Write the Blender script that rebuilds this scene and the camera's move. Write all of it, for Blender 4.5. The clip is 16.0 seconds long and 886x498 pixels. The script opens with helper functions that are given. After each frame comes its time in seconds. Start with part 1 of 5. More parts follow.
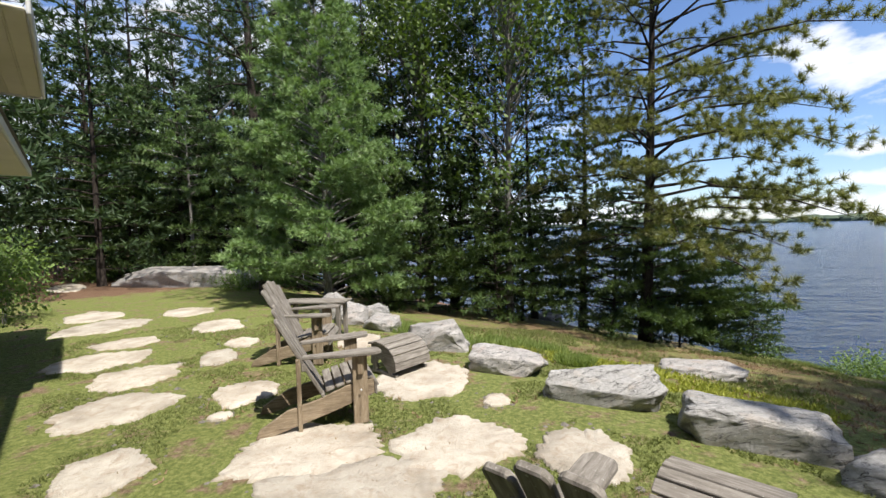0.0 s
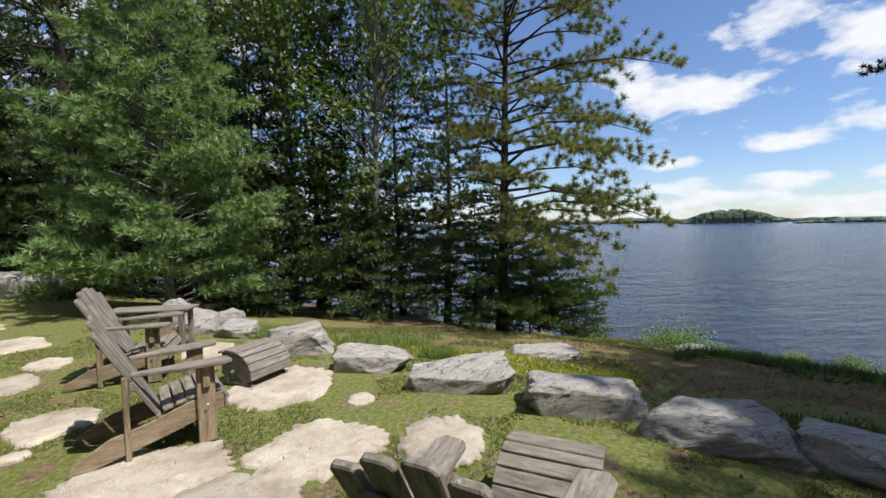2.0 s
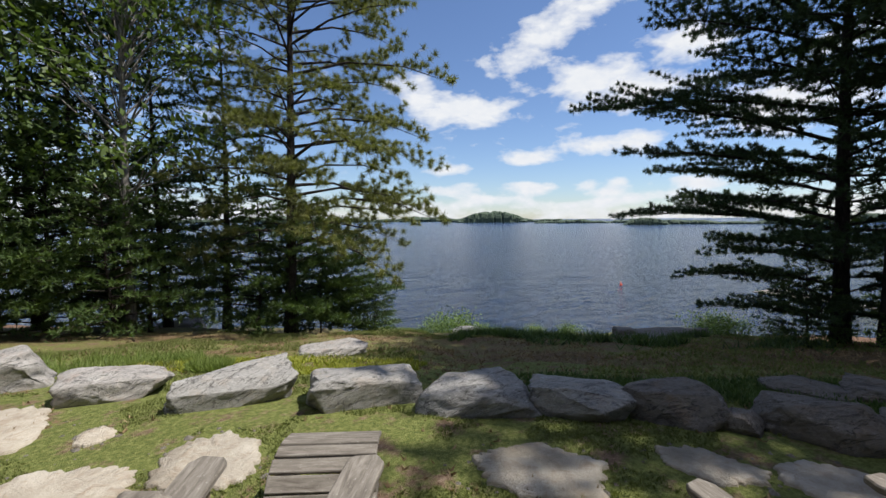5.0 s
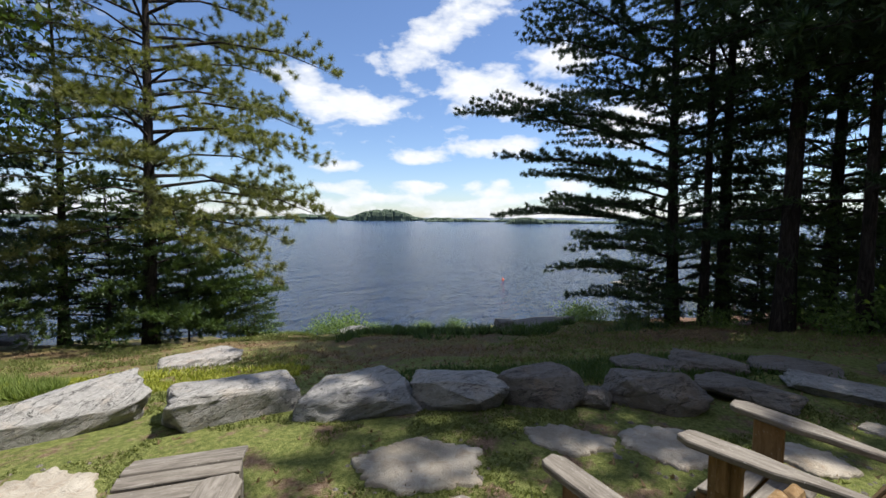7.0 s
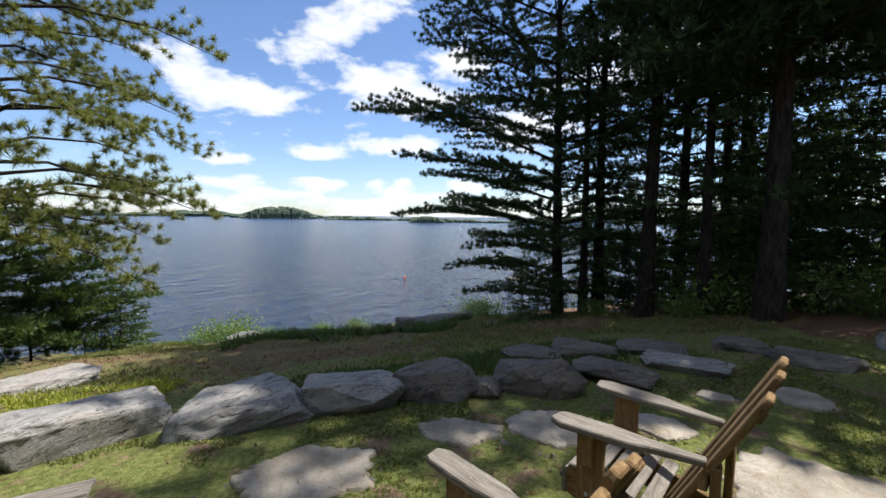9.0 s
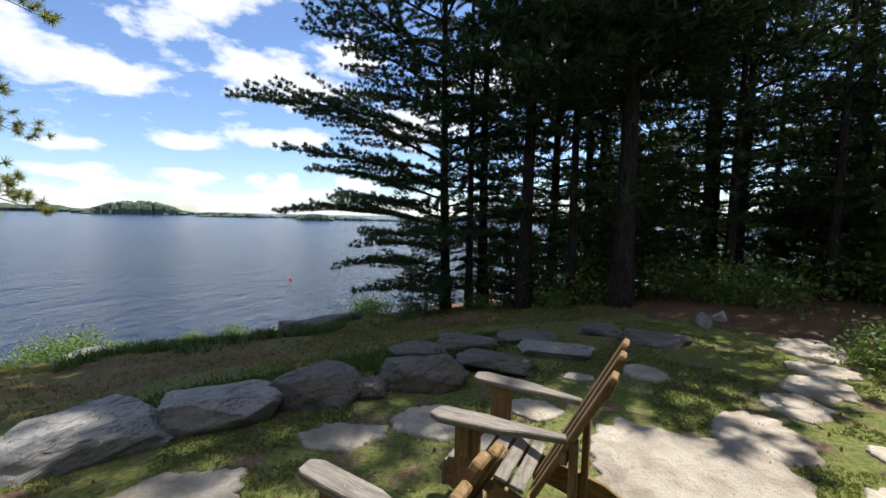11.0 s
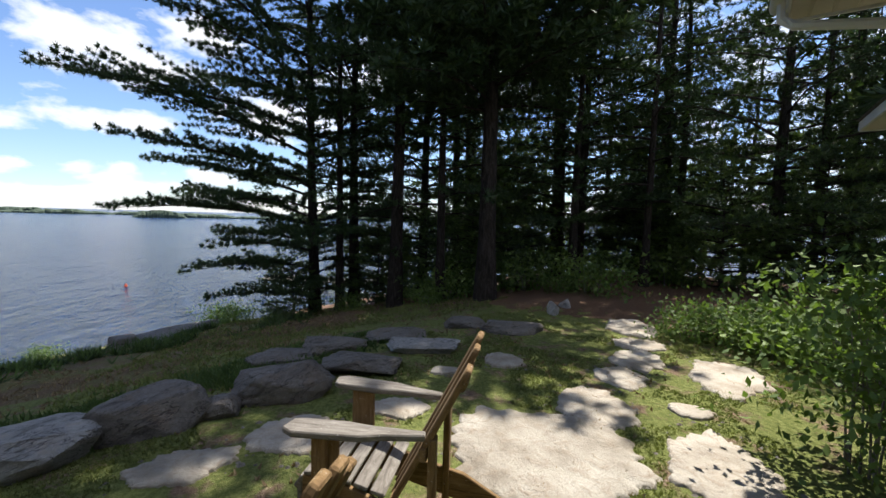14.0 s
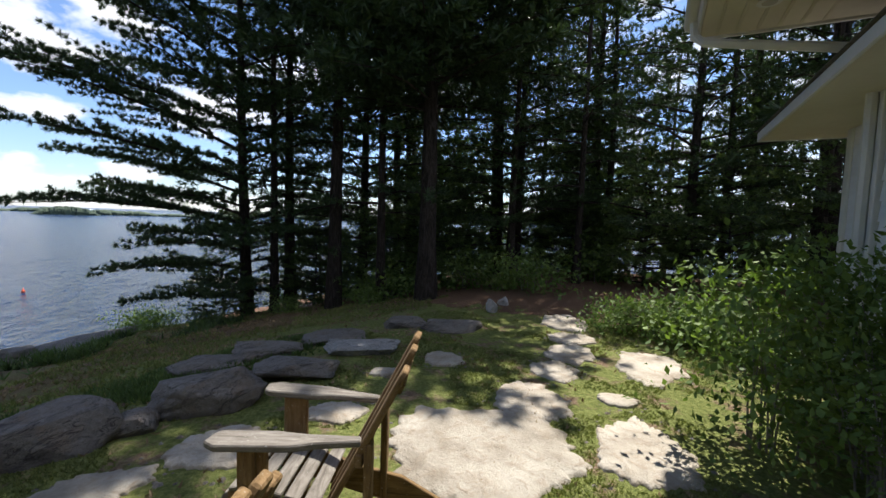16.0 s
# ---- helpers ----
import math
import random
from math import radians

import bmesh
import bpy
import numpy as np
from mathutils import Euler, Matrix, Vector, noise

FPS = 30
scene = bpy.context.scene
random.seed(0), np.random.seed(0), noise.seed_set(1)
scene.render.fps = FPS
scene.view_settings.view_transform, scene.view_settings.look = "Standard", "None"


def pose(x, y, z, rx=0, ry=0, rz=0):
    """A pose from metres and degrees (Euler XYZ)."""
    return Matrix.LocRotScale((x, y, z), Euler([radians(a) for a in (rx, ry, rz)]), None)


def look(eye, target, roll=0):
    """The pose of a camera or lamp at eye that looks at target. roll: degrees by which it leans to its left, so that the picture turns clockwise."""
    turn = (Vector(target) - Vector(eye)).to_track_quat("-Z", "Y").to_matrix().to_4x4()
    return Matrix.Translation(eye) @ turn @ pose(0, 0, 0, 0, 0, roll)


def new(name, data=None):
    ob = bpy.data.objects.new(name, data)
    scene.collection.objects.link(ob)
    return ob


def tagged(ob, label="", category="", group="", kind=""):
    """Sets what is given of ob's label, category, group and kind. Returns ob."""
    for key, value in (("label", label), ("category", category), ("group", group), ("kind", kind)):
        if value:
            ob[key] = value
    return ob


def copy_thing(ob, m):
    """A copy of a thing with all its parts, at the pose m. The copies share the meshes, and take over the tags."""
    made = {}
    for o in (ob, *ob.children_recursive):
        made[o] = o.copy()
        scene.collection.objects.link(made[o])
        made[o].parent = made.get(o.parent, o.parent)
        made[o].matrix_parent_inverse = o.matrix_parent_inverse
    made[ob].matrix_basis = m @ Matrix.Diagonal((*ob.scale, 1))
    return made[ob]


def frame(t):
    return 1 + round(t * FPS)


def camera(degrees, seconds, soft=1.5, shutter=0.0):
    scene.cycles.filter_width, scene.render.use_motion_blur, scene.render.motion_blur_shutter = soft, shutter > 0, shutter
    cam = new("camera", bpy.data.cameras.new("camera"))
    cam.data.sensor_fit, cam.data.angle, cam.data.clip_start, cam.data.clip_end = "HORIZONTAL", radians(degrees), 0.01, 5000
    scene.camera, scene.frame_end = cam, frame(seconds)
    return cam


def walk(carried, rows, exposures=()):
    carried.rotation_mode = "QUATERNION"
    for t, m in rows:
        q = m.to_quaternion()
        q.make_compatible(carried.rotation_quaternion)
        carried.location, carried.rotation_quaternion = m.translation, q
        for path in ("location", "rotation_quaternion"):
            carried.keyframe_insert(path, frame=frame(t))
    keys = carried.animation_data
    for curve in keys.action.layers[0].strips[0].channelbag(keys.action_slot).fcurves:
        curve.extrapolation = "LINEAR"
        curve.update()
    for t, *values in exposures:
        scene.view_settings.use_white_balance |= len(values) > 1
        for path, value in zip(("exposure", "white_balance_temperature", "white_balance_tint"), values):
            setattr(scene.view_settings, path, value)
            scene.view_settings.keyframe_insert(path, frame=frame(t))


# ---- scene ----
cam = camera(92.45, 16.0)
# seconds, eye x y z, yaw (left), pitch (up), roll
ROWS = [
    (0, 0.000, 0.000, 1.612, 0.19, -2.56, -1.71),
    (0.5, 0.018, -0.005, 1.603, -3.68, -2.70, -1.65),
    (1, 0.028, -0.010, 1.604, -7.70, -2.87, -1.52),
    (1.5, 0.046, -0.021, 1.602, -12.27, -3.01, -1.46),
    (2, 0.064, -0.034, 1.605, -17.19, -3.17, -1.32),
    (2.5, 0.077, -0.046, 1.603, -21.77, -3.29, -1.24),
    (3, 0.089, -0.054, 1.601, -26.72, -3.57, -1.06),
    (3.5, 0.101, -0.061, 1.599, -31.56, -3.70, -0.84),
    (4, 0.109, -0.075, 1.601, -36.00, -3.85, -0.75),
    (4.5, 0.133, -0.075, 1.592, -40.36, -3.90, -0.64),
    (7, 0.233, -0.129, 1.579, -59.19, -4.25, 0.12),
    (7.5, 0.248, -0.146, 1.579, -62.16, -4.27, 0.20),
    (8, 0.258, -0.157, 1.579, -65.04, -4.29, 0.35),
    (8.5, 0.272, -0.171, 1.575, -68.24, -4.29, 0.48),
    (9, 0.287, -0.187, 1.574, -72.30, -4.36, 0.62),
    (9.5, 0.305, -0.203, 1.572, -76.49, -4.41, 0.75),
    (10, 0.318, -0.216, 1.570, -80.16, -4.38, 0.92),
    (12.5, 0.364, -0.296, 1.570, -95.87, -4.20, 1.30),
    (13, 0.374, -0.311, 1.565, -98.59, -4.10, 1.33),
    (13.5, 0.379, -0.316, 1.569, -101.35, -4.18, 1.47),
    (14, 0.394, -0.327, 1.567, -103.79, -4.18, 1.54),
    (14.5, 0.399, -0.337, 1.568, -105.82, -4.17, 1.64),
    (15, 0.403, -0.343, 1.567, -107.71, -4.12, 1.68),
    (15.5, 0.408, -0.353, 1.566, -109.94, -4.08, 1.79),
    (16, 0.415, -0.357, 1.565, -111.68, -4.05, 1.88),
]


def aim(x, y, z, yaw, pitch, roll):
    return pose(x, y, z, 0, 0, yaw) @ pose(0, 0, 0, 90 + pitch, 0, 0) @ pose(0, 0, 0, 0, 0, roll)


walk(cam, [(t, aim(x, y, z, yaw, pitch, roll)) for t, x, y, z, yaw, pitch, roll in ROWS],
     exposures=[(0.0, 0.80), (1.5, 0.62), (3.0, 0.34), (4.5, 0.34), (7.0, 0.60), (16.0, 0.85)])

# ---- light ----
SUN_AZ, SUN_EL = 138.0, 60.0      # clockwise from +y, above the horizon
sun_way = Vector((math.sin(radians(SUN_AZ)) * math.cos(radians(SUN_EL)), math.cos(radians(SUN_AZ)) * math.cos(radians(SUN_EL)), math.sin(radians(SUN_EL))))
sun = new("sun", bpy.data.lights.new("sun", "SUN"))
sun.data.energy, sun.data.angle, sun.data.color = 5.0, radians(0.6), (1.0, 0.95, 0.87)
sun.matrix_world = look(sun_way * 60, (0, 0, 0))


class Nodes:
    """Short hand for node trees."""

    def __init__(self, tree):
        self.tree = tree
        self.tree.nodes.clear()

    def put(self, kind):
        return self.tree.nodes.new(kind)

    def link(self, a, b):
        self.tree.links.new(a, b)

    def feed(self, socket, value):
        if hasattr(value, "links"):
            self.link(value, socket)
        else:
            socket.default_value = value

    def math(self, op, a, b=0.0, c=None, clamp=False):
        n = self.put("ShaderNodeMath")
        n.operation, n.use_clamp = op, clamp
        self.feed(n.inputs[0], a)
        self.feed(n.inputs[1], b)
        if c is not None:
            self.feed(n.inputs[2], c)
        return n.outputs[0]

    def noise(self, vec, scale, detail=4.0, rough=0.55, warp=0.0):
        n = self.put("ShaderNodeTexNoise")
        self.link(vec, n.inputs["Vector"])
        n.inputs["Scale"].default_value, n.inputs["Detail"].default_value = scale, detail
        n.inputs["Roughness"].default_value, n.inputs["Distortion"].default_value = rough, warp
        return n.outputs["Fac"]

    def ramp(self, fac, *stops):
        n = self.put("ShaderNodeValToRGB")
        self.link(fac, n.inputs[0])
        e = n.color_ramp.elements
        while len(e) < len(stops):
            e.new(0.5)
        for el, (at, col) in zip(e, stops):
            el.position, el.color = at, (*col, 1) if len(col) == 3 else col
        return n.outputs[0]

    def mix(self, fac, a, b, blend="MIX"):
        n = self.put("ShaderNodeMix")
        n.data_type, n.blend_type = "RGBA", blend
        self.feed(n.inputs[0], fac)
        for s, v in ((n.inputs[6], a), (n.inputs[7], b)):
            self.feed(s, v if hasattr(v, "links") else (*v, 1))
        return n.outputs[2]

    def stretch(self, vec, sx, sy, sz, rz=0.0):
        n = self.put("ShaderNodeMapping")
        self.link(vec, n.inputs[0])
        n.inputs["Scale"].default_value = (sx, sy, sz)
        n.inputs["Rotation"].default_value = (0, 0, rz)
        return n.outputs[0]


# sky with fair-weather clouds: (azimuth clockwise from +y, elevation, half width, half height, weight), degrees
CLOUDS = [
    (47.5, 13.8, 7.6, 2.5, 1.0),
    (42.0, 16.8, 3.6, 2.4, 0.7),
    (54.0, 19.6, 3.6, 1.9, 0.8),
    (58.5, 22.4, 4.0, 2.2, 0.9),
    (63.5, 25.2, 4.4, 2.0, 0.9),
    (64.0, 16.4, 5.6, 3.0, 1.0),
    (69.5, 14.6, 4.2, 1.8, 0.8),
    (66.8, 9.2, 6.4, 1.4, 1.0),
    (55.6, 7.7, 4.4, 1.0, 1.0),
    (45.2, 6.6, 4.4, 0.8, 0.9),
    (74.5, 19.2, 4.0, 3.0, 0.9),
    (83.0, 12.0, 7.0, 4.0, 0.8),
    (96.0, 18.0, 8.0, 4.5, 0.8),
    (111.0, 18.6, 7.9, 3.7, 0.7),
]
# small flat clouds low over the far shore
for k in range(26):
    CLOUDS.append((38.0 + 1.75 * k + 1.3 * math.sin(k * 5.1), 3.2 + 1.4 * math.sin(k * 2.3), 2.1 + 0.9 * math.sin(k * 1.7), 0.55, 0.52))
world = bpy.data.worlds.new("sky")
scene.world = world
world.use_nodes = True
w = Nodes(world.node_tree)
sky = w.put("ShaderNodeTexSky")
sky.sky_type, sky.sun_disc = "NISHITA", False
sky.sun_elevation, sky.sun_rotation = radians(SUN_EL), radians(SUN_AZ)
sky.air_density, sky.dust_density, sky.ozone_density = 1.0, 0.25, 2.2
way = w.put("ShaderNodeTexCoord").outputs["Generated"]
xyz = w.put("ShaderNodeSeparateXYZ")
w.link(way, xyz.inputs[0])
az = w.math("MULTIPLY", w.math("ARCTAN2", xyz.outputs[0], xyz.outputs[1]), 57.29578)
el = w.math("MULTIPLY", w.math("ARCSINE", xyz.outputs[2]), 57.29578)
flat = w.put("ShaderNodeCombineXYZ")  # clouds flatten toward the horizon
w.link(w.math("MULTIPLY", az, 0.1), flat.inputs[0])
w.link(w.math("MULTIPLY", el, 0.2), flat.inputs[1])
billow = w.noise(flat.outputs[0], 1.9, 8.0, 0.52, 0.3)
fine = w.noise(flat.outputs[0], 6.0, 6.0, 0.6)
body = None
for ca, ce, cw, ch, weight in CLOUDS:
    dx = w.math("DIVIDE", w.math("SUBTRACT", az, ca), cw)
    dy = w.math("DIVIDE", w.math("SUBTRACT", el, ce), ch)
    r2 = w.math("ADD", w.math("MULTIPLY", dx, dx), w.math("MULTIPLY", dy, dy))
    puff = w.math("MULTIPLY", w.math("EXPONENT", w.math("MULTIPLY", r2, -1.0)), weight)
    body = puff if body is None else w.math("ADD", body, puff)
# elsewhere the same broken cloud goes on
rest = w.math("MULTIPLY", w.math("DIVIDE", w.math("SUBTRACT", w.math("ABSOLUTE", w.math("SUBTRACT", az, 66.0)), 34.0), 40.0, clamp=True), 0.42)
low = w.math("MULTIPLY", w.math("EXPONENT", w.math("MULTIPLY", w.math("POWER", w.math("DIVIDE", w.math("SUBTRACT", el, 0.5), 2.2), 2.0), -1.0)), 0.50)
body = w.math("MULTIPLY", body, 0.85)
cover = w.math("ADD", w.math("ADD", w.math("ADD", body, rest), low), w.math("MULTIPLY", w.math("SUBTRACT", billow, 0.5), 1.7))
cover = w.math("ADD", cover, w.math("MULTIPLY", w.math("SUBTRACT", fine, 0.5), 0.5))
mask = w.ramp(cover, (0.28, (0, 0, 0)), (0.52, (0.62, 0.62, 0.62)), (0.80, (1, 1, 1)))
blue = w.put("ShaderNodeBackground")
w.link(w.mix(1.0, sky.outputs[0], (0.89, 0.965, 1.14), "MULTIPLY"), blue.inputs[0])
blue.inputs[1].default_value = 0.092
white = w.put("ShaderNodeBackground")
w.link(w.mix(fine, (0.78, 0.83, 0.92), (1.0, 1.0, 1.0)), white.inputs[0])
white.inputs[1].default_value = 0.74
both = w.put("ShaderNodeMixShader")
w.link(mask, both.inputs[0])
w.link(blue.outputs[0], both.inputs[1])
w.link(white.outputs[0], both.inputs[2])
w.link(both.outputs[0], w.put("ShaderNodeOutputWorld").inputs[0])


# ---- materials ----
def surface(name, build, rough=0.85, bump=0.3, bump_size=0.01, spec=0.3):
    """A principled material. build(n, vec) returns the colour and the relief."""
    m = bpy.data.materials.new(name)
    m.use_nodes = True
    n = Nodes(m.node_tree)
    vec = n.put("ShaderNodeTexCoord").outputs["Object"]
    colour, relief = build(n, vec)
    p = n.put("ShaderNodeBsdfPrincipled")
    n.feed(p.inputs["Base Color"], colour if hasattr(colour, "links") else (*colour, 1))
    n.feed(p.inputs["Roughness"], rough)
    p.inputs["Specular IOR Level"].default_value = spec
    if relief is not None:
        b = n.put("ShaderNodeBump")
        b.inputs["Strength"].default_value, b.inputs["Distance"].default_value = bump, bump_size
        n.link(relief, b.inputs["Height"])
        n.link(b.outputs[0], p.inputs["Normal"])
    n.link(p.outputs[0], n.put("ShaderNodeOutputMaterial").inputs[0])
    return m


def chance(n):
    return n.put("ShaderNodeObjectInfo").outputs["Random"]


def rock_look(dark, mid, light, rust, streaks):
    def build(n, vec):
        shift = n.put("ShaderNodeVectorMath")
        n.link(vec, shift.inputs[0])
        off = n.put("ShaderNodeCombineXYZ")
        for k in range(3):
            n.link(n.math("MULTIPLY", chance(n), 17.0 + 11 * k), off.inputs[k])
        n.link(off.outputs[0], shift.inputs[1])
        v = shift.outputs[0]
        tilt = n.put("ShaderNodeMapping")
        n.link(v, tilt.inputs[0])
        tilt.inputs["Rotation"].default_value = (0.45, 0.30, 0.5)
        bands = n.noise(n.stretch(tilt.outputs[0], 0.7, 0.9, streaks), 3.0, 9.0, 0.66, 0.35)
        blot = n.noise(v, 5.0, 8.0, 0.7)
        mottle = n.noise(v, 24.0, 6.0, 0.72)
        cracks = n.noise(n.stretch(tilt.outputs[0], 0.5, 0.5, 2.6), 5.5, 4.0, 0.6, 0.8)
        grain = n.noise(v, 90.0, 3.0)
        col = n.ramp(bands, (0.30, dark), (0.44, mid), (0.60, mid), (0.72, light))
        col = n.mix(n.ramp(mottle, (0.40, (0.55, 0.55, 0.55)), (0.56, (0, 0, 0))), col, n.mix(0.55, dark, mid))
        col = n.mix(n.ramp(mottle, (0.60, (0, 0, 0)), (0.72, (0.6, 0.6, 0.6))), col, light)
        col = n.mix(n.ramp(blot, (0.52, (0, 0, 0)), (0.70, (0.8, 0.8, 0.8))), col, rust)
        seam = n.ramp(cracks, (0.485, (0, 0, 0)), (0.50, (0.8, 0.8, 0.8)), (0.515, (0, 0, 0)))
        col = n.mix(seam, col, dark)
        relief = n.math("SUBTRACT", n.math("ADD", n.math("MULTIPLY", bands, 0.6), n.math("MULTIPLY", mottle, 0.45)), n.math("MULTIPLY", seam, 0.25))
        return col, n.math("ADD", relief, n.math("MULTIPLY", grain, 0.08))
    return build


M_ROCK = surface("grey_gneiss", rock_look((0.075, 0.072, 0.068), (0.315, 0.305, 0.29), (0.52, 0.51, 0.49), (0.33, 0.285, 0.24), 3.0), 0.8, 1.0, 0.035)
M_ROCK_WARM = surface("brown_boulder", rock_look((0.05, 0.045, 0.04), (0.19, 0.17, 0.15), (0.33, 0.305, 0.28), (0.20, 0.15, 0.11), 2.4), 0.8, 1.0, 0.045)
M_ROCK_PALE = surface("pale_quartz_boulder", rock_look((0.10, 0.10, 0.10), (0.35, 0.33, 0.31), (0.54, 0.52, 0.49), (0.36, 0.29, 0.245), 2.6), 0.75, 1.0, 0.035)


def flag_look(n, vec):
    v = n.put("ShaderNodeNewGeometry").outputs["Position"]
    big, grain, pit = n.noise(v, 2.2, 6.0, 0.65), n.noise(v, 40.0, 5.0, 0.7), n.noise(v, 9.0, 8.0, 0.7, 0.8)
    col = n.ramp(big, (0.32, (0.26, 0.23, 0.195)), (0.48, (0.44, 0.405, 0.36)), (0.66, (0.59, 0.56, 0.51)))
    col = n.mix(n.ramp(pit, (0.50, (0, 0, 0)), (0.68, (0.8, 0.8, 0.8))), col, (0.31, 0.24, 0.18))
    col = n.mix(n.math("MULTIPLY", grain, 0.45), col, (0.33, 0.29, 0.22))
    tint = n.mix(chance(n), (0.86, 0.84, 0.80), (1.08, 1.04, 0.98))
    return n.mix(1.0, col, tint, "MULTIPLY"), n.math("ADD", pit, n.math("MULTIPLY", grain, 0.5))


M_FLAG = surface("sandstone_flag", flag_look, 0.9, 0.9, 0.03)


def ground_look(n, vec):
    v = n.put("ShaderNodeNewGeometry").outputs["Position"]
    xyz = n.put("ShaderNodeSeparateXYZ")
    n.link(v, xyz.inputs[0])
    big, mid, fine, tiny = n.noise(v, 0.55, 6.0, 0.65), n.noise(v, 3.0, 7.0, 0.7), n.noise(v, 22.0, 6.0, 0.75), n.noise(v, 110.0, 3.0)
    grass = n.ramp(fine, (0.28, (0.060, 0.075, 0.022)), (0.50, (0.165, 0.190, 0.056)), (0.66, (0.275, 0.285, 0.105)))
    soil = n.ramp(fine, (0.30, (0.10, 0.062, 0.040)), (0.55, (0.24, 0.165, 0.115)), (0.72, (0.40, 0.31, 0.23)))
    needles = n.ramp(tiny, (0.30, (0.070, 0.040, 0.025)), (0.55, (0.18, 0.110, 0.072)), (0.75, (0.31, 0.205, 0.14)))
    # lakeward and along-house coordinates
    across = n.math("ADD", n.math("MULTIPLY", xyz.outputs[0], 0.76), n.math("MULTIPLY", xyz.outputs[1], 0.65))
    along = n.math("ADD", n.math("MULTIPLY", xyz.outputs[0], 0.65), n.math("MULTIPLY", xyz.outputs[1], -0.76))
    col = n.mix(n.ramp(mid, (0.525, (0, 0, 0)), (0.62, (1, 1, 1))), grass, soil)
    # needle litter past the boulders and under the woods
    edge = n.math("ADD", across, n.math("MULTIPLY", n.math("SUBTRACT", mid, 0.5), 3.0))
    litter = n.math("MULTIPLY", n.math("GREATER_THAN", edge, 6.2), n.ramp(big, (0.42, (0.1, 0.1, 0.1)), (0.60, (0.85, 0.85, 0.85))))
    wood = n.math("MAXIMUM", n.math("GREATER_THAN", n.math("ADD", along, n.math("MULTIPLY", mid, 4.0)), 9.5), n.math("LESS_THAN", n.math("ADD", along, n.math("MULTIPLY", mid, 5.0)), -13.0))
    col = n.mix(n.math("MAXIMUM", litter, wood), col, needles)
    return col, n.math("ADD", fine, n.math("MULTIPLY", tiny, 0.6))


M_GROUND = surface("turf_and_needle_litter", ground_look, 0.95, 1.0, 0.03, 0.1)


def wood_look(dark, mid, light, along="y"):
    def build(n, vec):
        shift = n.put("ShaderNodeVectorMath")
        n.link(vec, shift.inputs[0])
        off = n.put("ShaderNodeCombineXYZ")
        n.link(n.math("MULTIPLY", n.put("ShaderNodeNewGeometry").outputs["Random Per Island"], 9.0), off.inputs[0])
        n.link(n.math("MULTIPLY", chance(n), 5.0), off.inputs[1])
        n.link(off.outputs[0], shift.inputs[1])
        grain = n.noise(n.stretch(shift.outputs[0], *[1.6 if axis == along else 13.0 for axis in "xyz"]), 3.0, 7.0, 0.7, 0.6)
        blot, speck = n.noise(shift.outputs[0], 5.0, 5.0, 0.6), n.noise(shift.outputs[0], 90.0, 2.0)
        col = n.ramp(grain, (0.28, dark), (0.50, mid), (0.72, light))
        col = n.mix(n.ramp(blot, (0.45, (0, 0, 0)), (0.75, (0.5, 0.5, 0.5))), col, dark)
        col = n.mix(n.ramp(speck, (0.66, (0, 0, 0)), (0.74, (0.45, 0.45, 0.45))), col, (0.55, 0.54, 0.50))
        return col, grain
    return build


def wood_set(name, *tones):
    """The same wood with its grain along x, y and z."""
    return [surface(name + "_" + axis, wood_look(*tones, axis), 0.85, 0.6, 0.004, 0.25) for axis in "xyz"]


GREY = wood_set("weathered_grey_cedar", (0.075, 0.063, 0.050), (0.185, 0.165, 0.142), (0.31, 0.285, 0.25))
BROWN = wood_set("brown_stained_cedar", (0.075, 0.042, 0.018), (0.21, 0.130, 0.058), (0.31, 0.21, 0.11))
TAN = wood_set("tan_cedar", (0.085, 0.062, 0.040), (0.235, 0.180, 0.120), (0.36, 0.295, 0.21))
M_GREYWOOD = GREY[1]


def grain(material, axis):
    """That wood with its grain along axis 0, 1 or 2."""
    for kinds in (GREY, BROWN, TAN):
        if material in kinds:
            return kinds[axis]
    return material


def bark_look(dark, mid, light):
    def build(n, vec):
        v = n.put("ShaderNodeNewGeometry").outputs["Position"]
        ridges = n.noise(n.stretch(v, 9.0, 9.0, 2.0), 1.6, 7.0, 0.7, 1.0)
        return n.ramp(ridges, (0.32, dark), (0.52, mid), (0.72, light)), ridges
    return build


M_BARK = surface("pine_bark", bark_look((0.014, 0.012, 0.010), (0.042, 0.034, 0.029), (0.095, 0.078, 0.068)), 0.95, 1.0, 0.05, 0.1)
M_BARK_GREY = surface("grey_bark", bark_look((0.06, 0.055, 0.05), (0.20, 0.185, 0.17), (0.36, 0.34, 0.32)), 0.95, 0.8, 0.03, 0.1)


